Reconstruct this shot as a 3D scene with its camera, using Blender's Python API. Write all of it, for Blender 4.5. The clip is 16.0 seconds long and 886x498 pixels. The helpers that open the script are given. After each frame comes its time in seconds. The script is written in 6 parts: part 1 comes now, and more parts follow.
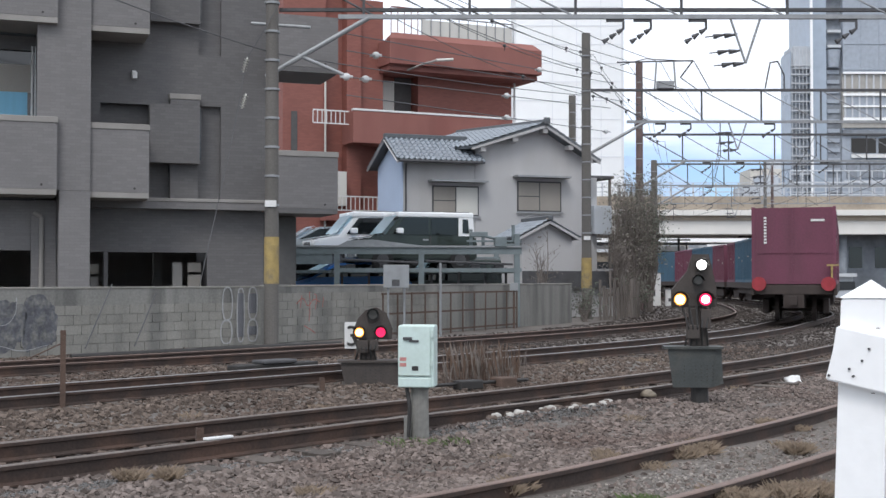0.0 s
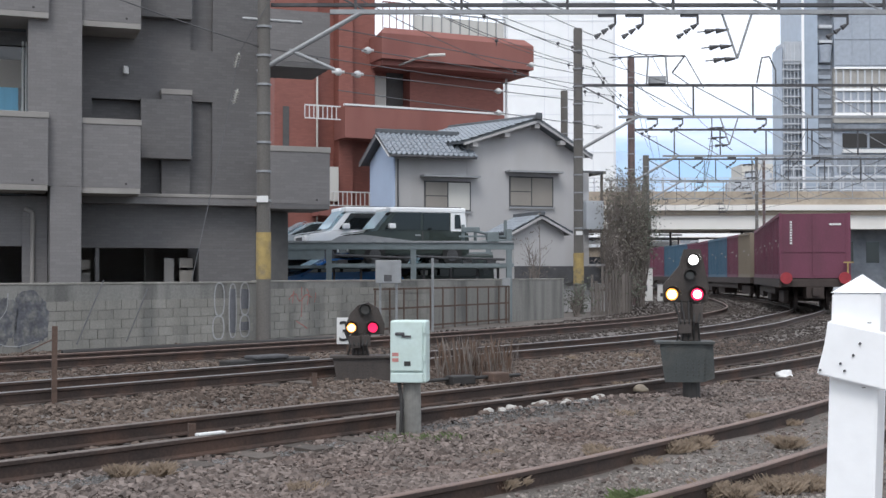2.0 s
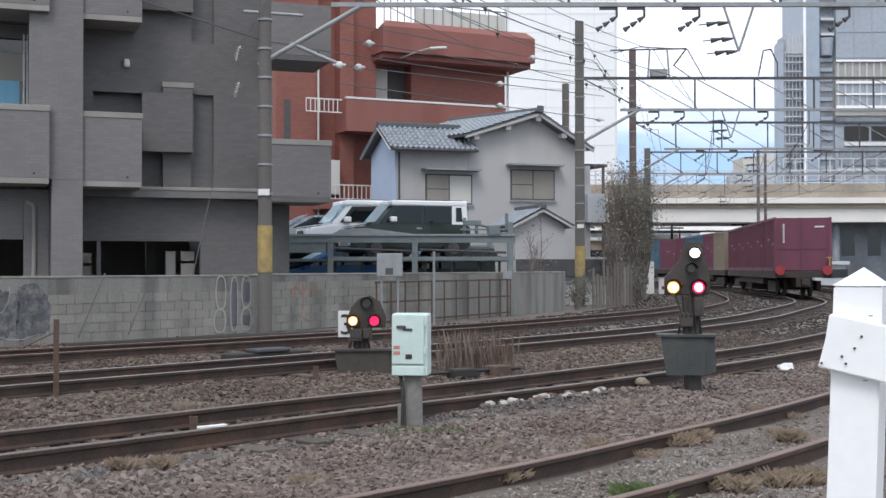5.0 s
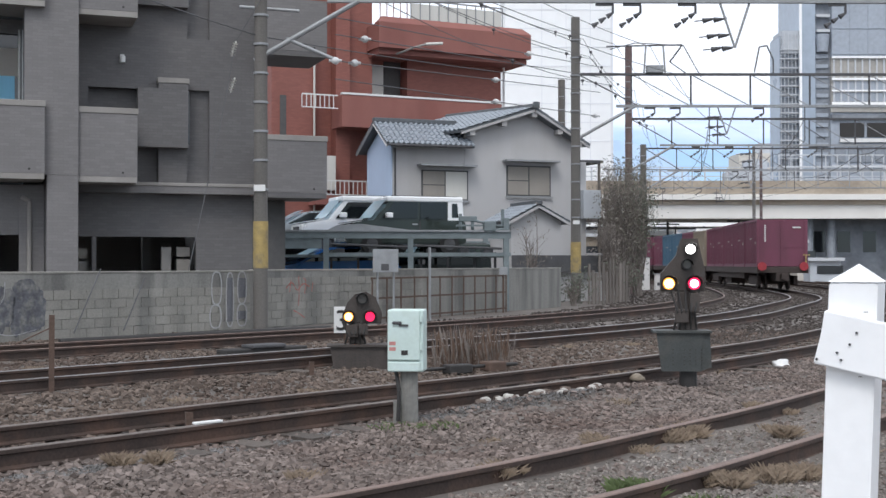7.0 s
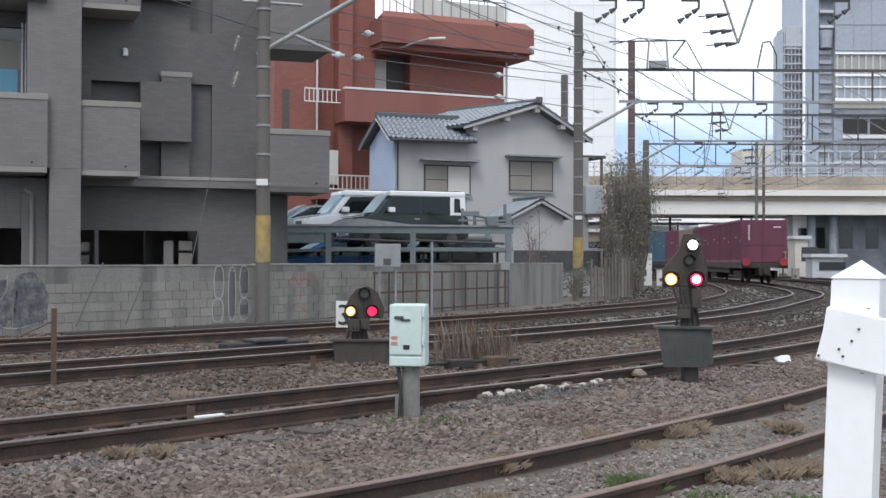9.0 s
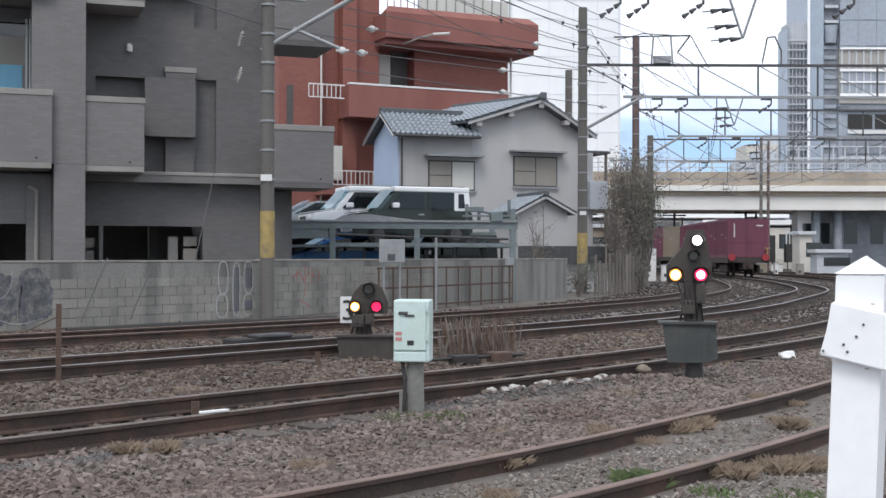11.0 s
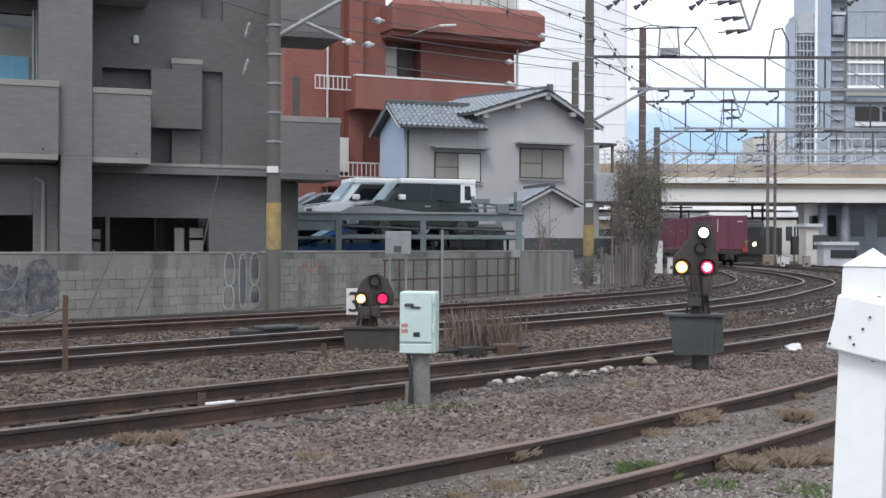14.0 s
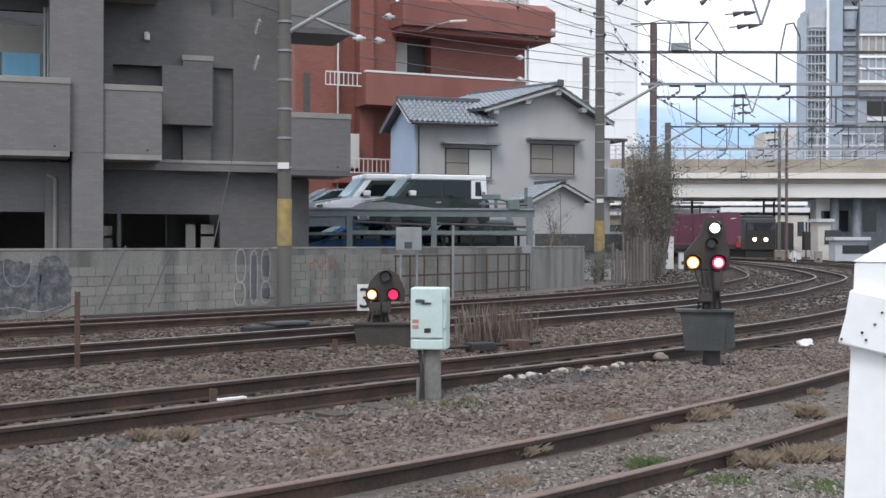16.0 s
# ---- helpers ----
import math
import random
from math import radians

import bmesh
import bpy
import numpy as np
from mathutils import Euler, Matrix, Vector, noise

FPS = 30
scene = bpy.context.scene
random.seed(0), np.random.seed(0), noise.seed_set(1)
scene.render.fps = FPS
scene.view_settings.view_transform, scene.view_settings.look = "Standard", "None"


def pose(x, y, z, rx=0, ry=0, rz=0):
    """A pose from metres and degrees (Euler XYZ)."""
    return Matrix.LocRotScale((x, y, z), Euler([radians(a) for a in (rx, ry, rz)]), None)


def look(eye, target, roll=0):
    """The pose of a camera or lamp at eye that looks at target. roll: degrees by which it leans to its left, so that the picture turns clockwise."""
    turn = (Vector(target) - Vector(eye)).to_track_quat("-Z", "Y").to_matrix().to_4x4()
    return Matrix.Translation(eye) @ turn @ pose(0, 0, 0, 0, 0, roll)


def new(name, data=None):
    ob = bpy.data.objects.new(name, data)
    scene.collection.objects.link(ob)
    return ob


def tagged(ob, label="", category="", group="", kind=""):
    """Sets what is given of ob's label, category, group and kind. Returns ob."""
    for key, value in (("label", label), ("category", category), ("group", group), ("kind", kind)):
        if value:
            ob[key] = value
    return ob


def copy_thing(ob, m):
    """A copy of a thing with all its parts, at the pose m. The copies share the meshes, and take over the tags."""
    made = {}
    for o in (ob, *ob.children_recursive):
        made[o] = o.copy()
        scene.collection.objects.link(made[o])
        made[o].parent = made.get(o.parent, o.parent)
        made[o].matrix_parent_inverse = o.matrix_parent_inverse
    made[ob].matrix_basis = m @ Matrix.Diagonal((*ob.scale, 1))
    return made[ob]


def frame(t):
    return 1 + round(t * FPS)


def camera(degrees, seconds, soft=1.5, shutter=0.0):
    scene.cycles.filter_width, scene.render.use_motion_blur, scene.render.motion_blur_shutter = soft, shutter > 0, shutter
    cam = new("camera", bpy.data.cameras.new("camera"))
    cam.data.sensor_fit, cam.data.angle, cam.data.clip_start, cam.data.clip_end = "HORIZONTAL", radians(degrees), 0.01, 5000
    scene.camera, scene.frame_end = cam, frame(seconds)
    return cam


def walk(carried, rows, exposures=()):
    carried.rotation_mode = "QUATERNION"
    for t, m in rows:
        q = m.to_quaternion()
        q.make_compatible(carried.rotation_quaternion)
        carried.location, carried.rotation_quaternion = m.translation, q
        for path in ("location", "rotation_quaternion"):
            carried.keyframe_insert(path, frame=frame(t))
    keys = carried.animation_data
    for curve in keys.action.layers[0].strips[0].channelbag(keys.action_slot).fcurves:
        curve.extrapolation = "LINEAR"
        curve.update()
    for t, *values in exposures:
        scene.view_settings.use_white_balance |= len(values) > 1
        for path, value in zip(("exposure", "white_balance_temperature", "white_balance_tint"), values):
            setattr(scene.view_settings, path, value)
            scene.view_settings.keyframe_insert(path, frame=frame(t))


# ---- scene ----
# A steady standing view over a railway yard; the camera only turns a little.
EYE = (0.0, 0.0, 1.55)
TURNS = [(0.0, 0.000, 1.436, 0.00), (0.5, -0.027, 1.385, -0.07), (1.0, -0.122, 1.317, -0.10), (1.5, -0.255, 1.274, -0.09),
         (2.0, -0.371, 1.214, -0.07), (2.5, -0.307, 1.164, -0.11), (3.0, -0.296, 1.107, -0.03), (3.5, -0.374, 1.051, -0.02),
         (4.0, -0.303, 0.993, -0.10), (6.5, -0.388, 0.750, 0.00), (7.0, -0.502, 0.700, -0.03), (7.5, -0.398, 0.643, 0.06),
         (8.0, -0.276, 0.569, 0.09), (8.5, -0.303, 0.508, 0.15), (9.0, -0.398, 0.457, 0.18), (11.5, -0.072, 0.177, 0.17),
         (12.0, 0.053, 0.103, 0.19), (12.5, 0.082, 0.044, 0.22), (13.0, 0.075, -0.020, 0.19), (13.5, 0.109, -0.080, 0.22),
         (14.0, 0.086, -0.135, 0.25), (14.5, 0.213, -0.181, 0.20), (15.0, 0.380, -0.236, 0.30), (15.5, 0.451, -0.284, 0.25),
         (16.0, 0.592, -0.329, 0.15)]
cam = camera(40.0, 16.0, soft=1.5)
walk(cam, [(t, pose(*EYE, 90 + pitch, 0, yaw) @ pose(0, 0, 0, 0, 0, roll)) for t, yaw, pitch, roll in TURNS])
scene.view_settings.exposure = 0.0

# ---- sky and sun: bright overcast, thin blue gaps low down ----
world = bpy.data.worlds.new("overcast_sky")
scene.world = world
world.use_nodes = True
wn, wl = world.node_tree.nodes, world.node_tree.links
wn.clear()
sky = wn.new("ShaderNodeTexSky")
sky.sky_type, sky.sun_disc = "NISHITA", False
sky.sun_elevation, sky.sun_rotation = radians(52), radians(195)
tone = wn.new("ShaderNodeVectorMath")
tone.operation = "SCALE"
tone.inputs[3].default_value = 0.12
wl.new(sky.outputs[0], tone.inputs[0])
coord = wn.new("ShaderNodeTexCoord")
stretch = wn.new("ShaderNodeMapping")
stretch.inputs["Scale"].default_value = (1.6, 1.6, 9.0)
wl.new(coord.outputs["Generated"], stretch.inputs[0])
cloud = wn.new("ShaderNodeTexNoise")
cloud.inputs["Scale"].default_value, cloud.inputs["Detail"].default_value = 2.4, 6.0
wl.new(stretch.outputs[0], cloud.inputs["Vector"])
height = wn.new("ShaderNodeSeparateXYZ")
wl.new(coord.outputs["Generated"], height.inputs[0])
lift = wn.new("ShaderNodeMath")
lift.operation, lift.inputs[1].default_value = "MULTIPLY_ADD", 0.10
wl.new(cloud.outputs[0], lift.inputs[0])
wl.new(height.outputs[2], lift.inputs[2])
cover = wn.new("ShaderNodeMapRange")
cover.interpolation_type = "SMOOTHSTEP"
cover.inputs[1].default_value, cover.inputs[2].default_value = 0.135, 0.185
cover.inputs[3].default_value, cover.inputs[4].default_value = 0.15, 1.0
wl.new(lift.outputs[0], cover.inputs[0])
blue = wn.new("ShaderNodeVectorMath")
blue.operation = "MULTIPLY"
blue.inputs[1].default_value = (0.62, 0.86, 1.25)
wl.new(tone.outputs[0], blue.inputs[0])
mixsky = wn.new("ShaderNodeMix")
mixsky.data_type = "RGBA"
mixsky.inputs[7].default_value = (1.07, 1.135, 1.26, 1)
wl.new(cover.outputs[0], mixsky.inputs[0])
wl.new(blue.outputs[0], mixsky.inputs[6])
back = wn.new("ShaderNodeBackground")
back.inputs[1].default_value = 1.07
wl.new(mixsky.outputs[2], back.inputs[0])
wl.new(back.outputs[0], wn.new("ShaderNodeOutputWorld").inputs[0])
sun = new("sun", bpy.data.lights.new("sun", "SUN"))
sun.data.energy, sun.data.angle, sun.data.color = 1.42, radians(20), (1.0, 0.97, 0.94)
sun.matrix_basis = look((0, 0, 60), (12, 45, 0))


# ---- materials ----
def mat(name, col, rough=0.8, metal=0.0, scale=6.0, var=0.25, bump=0.2, fine=60.0, stain=None, stain_scale=0.7, stain_amt=0.5, rand=0.0, spec=0.5, streak=1.0, world_space=False):
    """Two-scale noisy surface: grain and broad patches, an optional stain colour, and a shift of tone from piece to piece."""
    m = bpy.data.materials.new(name)
    m.use_nodes = True
    n, l = m.node_tree.nodes, m.node_tree.links
    b = n["Principled BSDF"]
    b.inputs["Metallic"].default_value = metal
    b.inputs["Specular IOR Level"].default_value = spec
    place = n.new("ShaderNodeNewGeometry").outputs["Position"] if world_space else n.new("ShaderNodeTexCoord").outputs["Object"]
    mp = n.new("ShaderNodeMapping")
    mp.inputs["Scale"].default_value = (1, 1, streak)
    l.new(place, mp.inputs[0])
    n1 = n.new("ShaderNodeTexNoise")
    n1.inputs["Scale"].default_value, n1.inputs["Detail"].default_value = scale, 5
    l.new(mp.outputs[0], n1.inputs["Vector"])
    n2 = n.new("ShaderNodeTexNoise")
    n2.inputs["Scale"].default_value, n2.inputs["Detail"].default_value = fine, 3
    l.new(place, n2.inputs["Vector"])
    add = n.new("ShaderNodeMath")
    add.operation = "ADD"
    l.new(n1.outputs[0], add.inputs[0])
    l.new(n2.outputs[0], add.inputs[1])
    rng = n.new("ShaderNodeMapRange")
    rng.inputs[1].default_value, rng.inputs[2].default_value = 0.7, 1.3
    rng.inputs[3].default_value, rng.inputs[4].default_value = 1 - var, 1 + var
    l.new(add.outputs[0], rng.inputs[0])
    fac = rng.outputs[0]
    if rand:
        oi = n.new("ShaderNodeObjectInfo")
        rr = n.new("ShaderNodeMapRange")
        rr.inputs[3].default_value, rr.inputs[4].default_value = 1 - rand, 1 + rand
        l.new(oi.outputs["Random"], rr.inputs[0])
        mul = n.new("ShaderNodeMath")
        mul.operation = "MULTIPLY"
        l.new(fac, mul.inputs[0])
        l.new(rr.outputs[0], mul.inputs[1])
        fac = mul.outputs[0]
    hue = n.new("ShaderNodeVectorMath")
    hue.operation = "SCALE"
    l.new(fac, hue.inputs[3])
    if stain:
        n3 = n.new("ShaderNodeTexNoise")
        n3.inputs["Scale"].default_value, n3.inputs["Detail"].default_value = stain_scale, 6
        l.new(mp.outputs[0], n3.inputs["Vector"])
        r3 = n.new("ShaderNodeMapRange")
        r3.inputs[1].default_value, r3.inputs[2].default_value = 0.45, 0.65
        r3.inputs[4].default_value = stain_amt
        l.new(n3.outputs[0], r3.inputs[0])
        mx = n.new("ShaderNodeMix")
        mx.data_type = "RGBA"
        mx.inputs[6].default_value, mx.inputs[7].default_value = (*col, 1), (*stain, 1)
        l.new(r3.outputs[0], mx.inputs[0])
        l.new(mx.outputs[2], hue.inputs[0])
    else:
        hue.inputs[0].default_value = col
    l.new(hue.outputs[0], b.inputs["Base Color"])
    rg = n.new("ShaderNodeMapRange")
    rg.inputs[3].default_value, rg.inputs[4].default_value = max(0.03, rough - 0.1), min(1, rough + 0.1)
    l.new(n1.outputs[0], rg.inputs[0])
    l.new(rg.outputs[0], b.inputs["Roughness"])
    if bump:
        bp = n.new("ShaderNodeBump")
        bp.inputs["Strength"].default_value, bp.inputs["Distance"].default_value = bump, 0.01
        l.new(n2.outputs[0], bp.inputs["Height"])
        l.new(bp.outputs[0], b.inputs["Normal"])
    return m


def glow(name, col, power):
    m = bpy.data.materials.new(name)
    m.use_nodes = True
    b = m.node_tree.nodes["Principled BSDF"]
    b.inputs["Base Color"].default_value = (*col, 1)
    b.inputs["Emission Color"].default_value = (*col, 1)
    b.inputs["Emission Strength"].default_value = power
    return m


def glass(name, col, rough=0.05, spec=0.8):
    m = bpy.data.materials.new(name)
    m.use_nodes = True
    b = m.node_tree.nodes["Principled BSDF"]
    b.inputs["Base Color"].default_value = (*col, 1)
    b.inputs["Roughness"].default_value = rough
    b.inputs["Specular IOR Level"].default_value = spec
    return m


def tiled(name, col, joint, w, h, rough=0.7, var=0.12, vertical=True):
    """Small facade tiles: a fine brick grid with tile-to-tile tone and broad weathering."""
    m = mat(name, col, rough, scale=0.6, var=0.10, fine=30, bump=0.1)
    n, l = m.node_tree.nodes, m.node_tree.links
    b = n["Principled BSDF"]
    old = b.inputs["Base Color"].links[0].from_socket
    tc = n.new("ShaderNodeTexCoord")
    sep, com = n.new("ShaderNodeSeparateXYZ"), n.new("ShaderNodeCombineXYZ")
    sm = n.new("ShaderNodeMath")
    sm.operation = "ADD"
    l.new(tc.outputs["Object"], sep.inputs[0])
    l.new(sep.outputs[0], sm.inputs[0])
    l.new(sep.outputs[1], sm.inputs[1])
    l.new(sm.outputs[0], com.inputs[0])
    l.new(sep.outputs[2], com.inputs[1])
    br = n.new("ShaderNodeTexBrick")
    br.inputs["Scale"].default_value = 1.0
    br.inputs["Brick Width"].default_value, br.inputs["Row Height"].default_value = w, h
    br.inputs["Mortar Size"].default_value = h * 0.06
    br.inputs["Color1"].default_value = (1 - var, 1 - var, 1 - var, 1)
    br.inputs["Color2"].default_value = (1 + var, 1 + var, 1 + var, 1)
    br.inputs["Mortar"].default_value = (joint, joint, joint, 1)
    l.new(com.outputs[0], br.inputs["Vector"])
    mu = n.new("ShaderNodeVectorMath")
    mu.operation = "MULTIPLY"
    l.new(old, mu.inputs[0])
    l.new(br.outputs["Color"], mu.inputs[1])
    l.new(mu.outputs[0], b.inputs["Base Color"])
    return m


M_DIRT = mat("yard_dirt", (0.135, 0.119, 0.107), 0.95, scale=1.2, var=0.35, fine=22, bump=0.6, stain=(0.08, 0.066, 0.056), stain_scale=0.35, stain_amt=0.7)
M_STONE = mat("ballast_stone", (0.168, 0.139, 0.125), 0.95, scale=2, var=0.2, fine=25, bump=0.3, stain=(0.128, 0.095, 0.083), stain_scale=0.5, stain_amt=0.8, spec=0.2)
M_STONEB = mat("brown_ballast_stone", (0.128, 0.101, 0.085), 0.95, scale=3, var=0.2, fine=25, bump=0.3, stain=(0.082, 0.060, 0.051), stain_scale=0.35, stain_amt=0.8, spec=0.2)
M_STONEF = mat("dark_oily_ballast_stone", (0.078, 0.066, 0.06), 0.95, scale=2, var=0.25, fine=25, bump=0.3, stain=(0.048, 0.04, 0.037), stain_scale=0.3, stain_amt=0.85, spec=0.2)
M_FINE = mat("pale_fine_gravel", (0.25, 0.226, 0.204), 0.95, scale=2, var=0.25, fine=30, bump=0.3, stain=(0.13, 0.108, 0.092), stain_scale=0.9, stain_amt=0.7, spec=0.2)
M_GREYG = mat("grey_dusty_gravel", (0.175, 0.170, 0.167), 0.95, scale=2, var=0.2, fine=30, bump=0.3, stain=(0.12, 0.115, 0.112), stain_scale=1.5, stain_amt=0.6, spec=0.2)
M_RAIL = mat("rail_rust", (0.052, 0.036, 0.030), 0.8, metal=0.1, scale=4, var=0.3, fine=40, stain=(0.1, 0.055, 0.038), stain_scale=2)
# Rust of the rail head, lightened to paint in its lit top.
M_RUSTTOP = mat("rusty_lit_rail_top", (0.19, 0.135, 0.115), 0.7, metal=0.1, scale=6, var=0.25)
M_RUN = mat("rail_running_top", (0.175, 0.148, 0.133), 0.5, metal=0.3, scale=6, var=0.25)
M_BRIGHT = mat("polished_rail_top", (0.27, 0.255, 0.25), 0.42, metal=0.5, scale=6, var=0.15)
M_SLEEPER = mat("old_sleeper", (0.09, 0.075, 0.065), 0.9, scale=3, var=0.3, fine=40, rand=0.25, bump=0.5)
M_WALL = mat("stained_concrete", (0.235, 0.23, 0.213), 0.9, scale=1.5, var=0.2, fine=20, stain=(0.125, 0.122, 0.116), stain_scale=1.9, stain_amt=0.9, streak=0.14)
M_BLOCK = mat("concrete_block", (0.258, 0.248, 0.224), 0.9, scale=2, var=0.18, fine=30, stain=(0.145, 0.142, 0.133), stain_scale=1.6, stain_amt=0.8, rand=0.09, streak=0.2, world_space=True)
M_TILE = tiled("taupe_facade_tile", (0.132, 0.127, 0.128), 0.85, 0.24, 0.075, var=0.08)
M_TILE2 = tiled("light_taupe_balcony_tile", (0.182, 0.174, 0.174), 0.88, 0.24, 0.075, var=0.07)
M_LEDGE = mat("grey_ledge_paint", (0.30, 0.285, 0.27), 0.8, var=0.1, scale=2, stain=(0.2, 0.185, 0.17), streak=0.3)
# Dark base colour with the shade of recesses and openings put in.
M_DARKIN = mat("recess_shade_colour", (0.10, 0.098, 0.098), 0.9, var=0.15)
M_RED = tiled("brick_red_tile", (0.262, 0.098, 0.078), 0.92, 0.24, 0.075, var=0.08)
M_RED2 = mat("red_painted_concrete", (0.27, 0.11, 0.092), 0.8, scale=0.8, var=0.12, stain=(0.2, 0.07, 0.06), streak=0.3)
M_WHITE = mat("white_paint", (0.72, 0.72, 0.71), 0.5, var=0.06, scale=3, bump=0.05)
M_STUCCO = mat("grey_stucco", (0.47, 0.465, 0.47), 0.9, scale=0.7, var=0.08, fine=40, stain=(0.38, 0.365, 0.35), stain_scale=0.5, streak=0.3)
M_BLUEWALL = mat("pale_blue_siding", (0.44, 0.54, 0.70), 0.8, scale=1, var=0.06)
M_ROOF = mat("grey_roof_tile", (0.27, 0.30, 0.335), 0.4, scale=3, var=0.22, fine=20, rand=0.1)
M_ROOFD = mat("dark_roof_edge", (0.10, 0.11, 0.12), 0.6, var=0.2)
M_STEEL = mat("galvanised_steel", (0.30, 0.31, 0.32), 0.55, metal=0.3, scale=4, var=0.2)
M_DARKST = mat("dark_weathered_steel", (0.085, 0.085, 0.09), 0.7, metal=0.2, scale=3, var=0.3)
M_POLE = mat("pole_concrete", (0.142, 0.133, 0.123), 0.9, scale=2, var=0.18, fine=30, stain=(0.11, 0.10, 0.095), streak=0.2)
M_POLER = mat("rusty_pole_steel", (0.15, 0.105, 0.10), 0.8, scale=2, var=0.25, stain=(0.1, 0.08, 0.08))
M_YELLOW = mat("faded_yellow_band", (0.38, 0.28, 0.11), 0.8, scale=5, var=0.25, stain=(0.25, 0.2, 0.12), stain_scale=4, stain_amt=0.9)
M_RUST = mat("rusty_fence_steel", (0.10, 0.065, 0.05), 0.85, scale=6, var=0.3)
M_MINT = mat("pale_mint_enamel", (0.58, 0.70, 0.67), 0.45, scale=2, var=0.05, fine=30, bump=0.04, stain=(0.48, 0.58, 0.52), stain_scale=3, stain_amt=0.5)
M_BLACK = mat("black_enamel", (0.03, 0.028, 0.027), 0.6, var=0.2)
M_HEAD = mat("brown_black_signal_case", (0.056, 0.046, 0.041), 0.65, scale=5, var=0.3)
M_PLATE = mat("grey_green_step_plate", (0.05, 0.056, 0.055), 0.65, scale=4, var=0.25, stain=(0.09, 0.085, 0.075), stain_scale=3)
M_MAROON = mat("maroon_container_paint", (0.165, 0.046, 0.08), 0.6, scale=1.2, var=0.14, fine=20, bump=0.06, stain=(0.12, 0.04, 0.062), stain_scale=1.5, rand=0.10, streak=0.4)
M_BLUE = mat("blue_container_paint", (0.055, 0.125, 0.19), 0.6, scale=1.2, var=0.14, rand=0.12)
M_TAN = mat("tan_container_paint", (0.25, 0.21, 0.16), 0.7, scale=1.2, var=0.14)
M_GREYC = mat("grey_brown_container_paint", (0.19, 0.135, 0.125), 0.7, scale=1.2, var=0.16)
M_WAGON = mat("wagon_frame_dirty", (0.055, 0.042, 0.038), 0.85, scale=3, var=0.3)
M_BRIDGE = mat("bridge_concrete", (0.44, 0.375, 0.30), 0.9, scale=0.3, var=0.14, fine=4, stain=(0.29, 0.24, 0.19), stain_scale=0.25, stain_amt=0.6, streak=0.4)
M_BRIDGEW = mat("bridge_white_band", (0.78, 0.76, 0.72), 0.8, scale=0.4, var=0.06)
M_LAMPW = glow("lit_white_lamp", (1.0, 0.98, 0.97), 6.0)
M_LAMPY = glow("lit_amber_lamp", (1.0, 0.42, 0.08), 1.6)
M_COREY = glow("amber_filament_core", (1.0, 0.80, 0.52), 5.0)
M_COREH = glow("hot_amber_filament_core", (1.0, 0.92, 0.78), 6.0)
M_CORER = glow("red_filament_core", (1.0, 0.55, 0.65), 4.0)
M_LAMPR = glow("lit_red_lamp", (0.95, 0.02, 0.10), 1.6)
M_GLASSD = glass("dark_window_glass", (0.03, 0.035, 0.04))
M_CURTAIN = mat("curtained_window", (0.62, 0.61, 0.57), 0.5, scale=1.5, var=0.07, streak=0.1)
M_PALEST = mat("pale_limestone", (0.42, 0.40, 0.37), 0.9, scale=6, var=0.2)
M_CURTAIN2 = mat("dim_beige_curtain", (0.30, 0.275, 0.245), 0.5, scale=1.5, var=0.12, streak=0.1)
M_BLUECUR = mat("light_blue_curtain", (0.22, 0.50, 0.68), 0.7, scale=5, var=0.12, streak=0.05)
M_LEAFB = mat("dull_olive_leaf", (0.135, 0.125, 0.098), 0.8, scale=3, var=0.4)
M_LEAF = mat("dark_leaf", (0.075, 0.085, 0.06), 0.7, scale=3, var=0.4)
M_TWIG = mat("bare_twig", (0.19, 0.165, 0.148), 0.9, var=0.3)
M_STALK = mat("red_brown_dry_stalk", (0.13, 0.085, 0.062), 0.9, var=0.3)
M_DRY = mat("dry_grass", (0.27, 0.21, 0.155), 0.9, scale=8, var=0.3)
M_GREEN = mat("green_weed", (0.095, 0.13, 0.05), 0.8, scale=8, var=0.35)
M_WOOD = mat("grey_wood_board", (0.16, 0.14, 0.125), 0.9, scale=3, var=0.3, streak=0.15, rand=0.15)
M_POSTW = mat("thick_white_gloss_paint", (0.93, 0.935, 0.945), 0.4, scale=3, var=0.03, fine=25, bump=0.12, stain=(0.78, 0.78, 0.78), stain_scale=6, stain_amt=0.2)
M_CARDK = mat("dark_green_car_paint", (0.035, 0.045, 0.04), 0.14, scale=1, var=0.05, bump=0)
M_CARWH = mat("white_car_paint", (0.86, 0.87, 0.88), 0.25, scale=1, var=0.03, bump=0)
M_CARSV = mat("silver_car_paint", (0.42, 0.45, 0.47), 0.3, metal=0.5, scale=1, var=0.03, bump=0)
M_CARBL = mat("blue_car_paint", (0.02, 0.12, 0.35), 0.25, scale=1, var=0.05, bump=0)
M_TYRE = mat("tyre_rubber", (0.02, 0.02, 0.02), 0.9, var=0.2)
M_CARGL = glass("tinted_car_glass", (0.012, 0.015, 0.017), 0.02, 0.6)
# Windscreen glass with the reflected sky painted in as a pale base colour.
M_WINDSH = glass("sky_reflection_windscreen", (0.66, 0.84, 0.92), 0.04, 1.0)
M_RACK = mat("rack_paint_blue_grey", (0.17, 0.205, 0.215), 0.6, scale=3, var=0.2)
# Pale wall colours with the haze of distance mixed into them.
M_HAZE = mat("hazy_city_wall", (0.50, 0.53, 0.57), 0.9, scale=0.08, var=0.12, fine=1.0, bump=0)
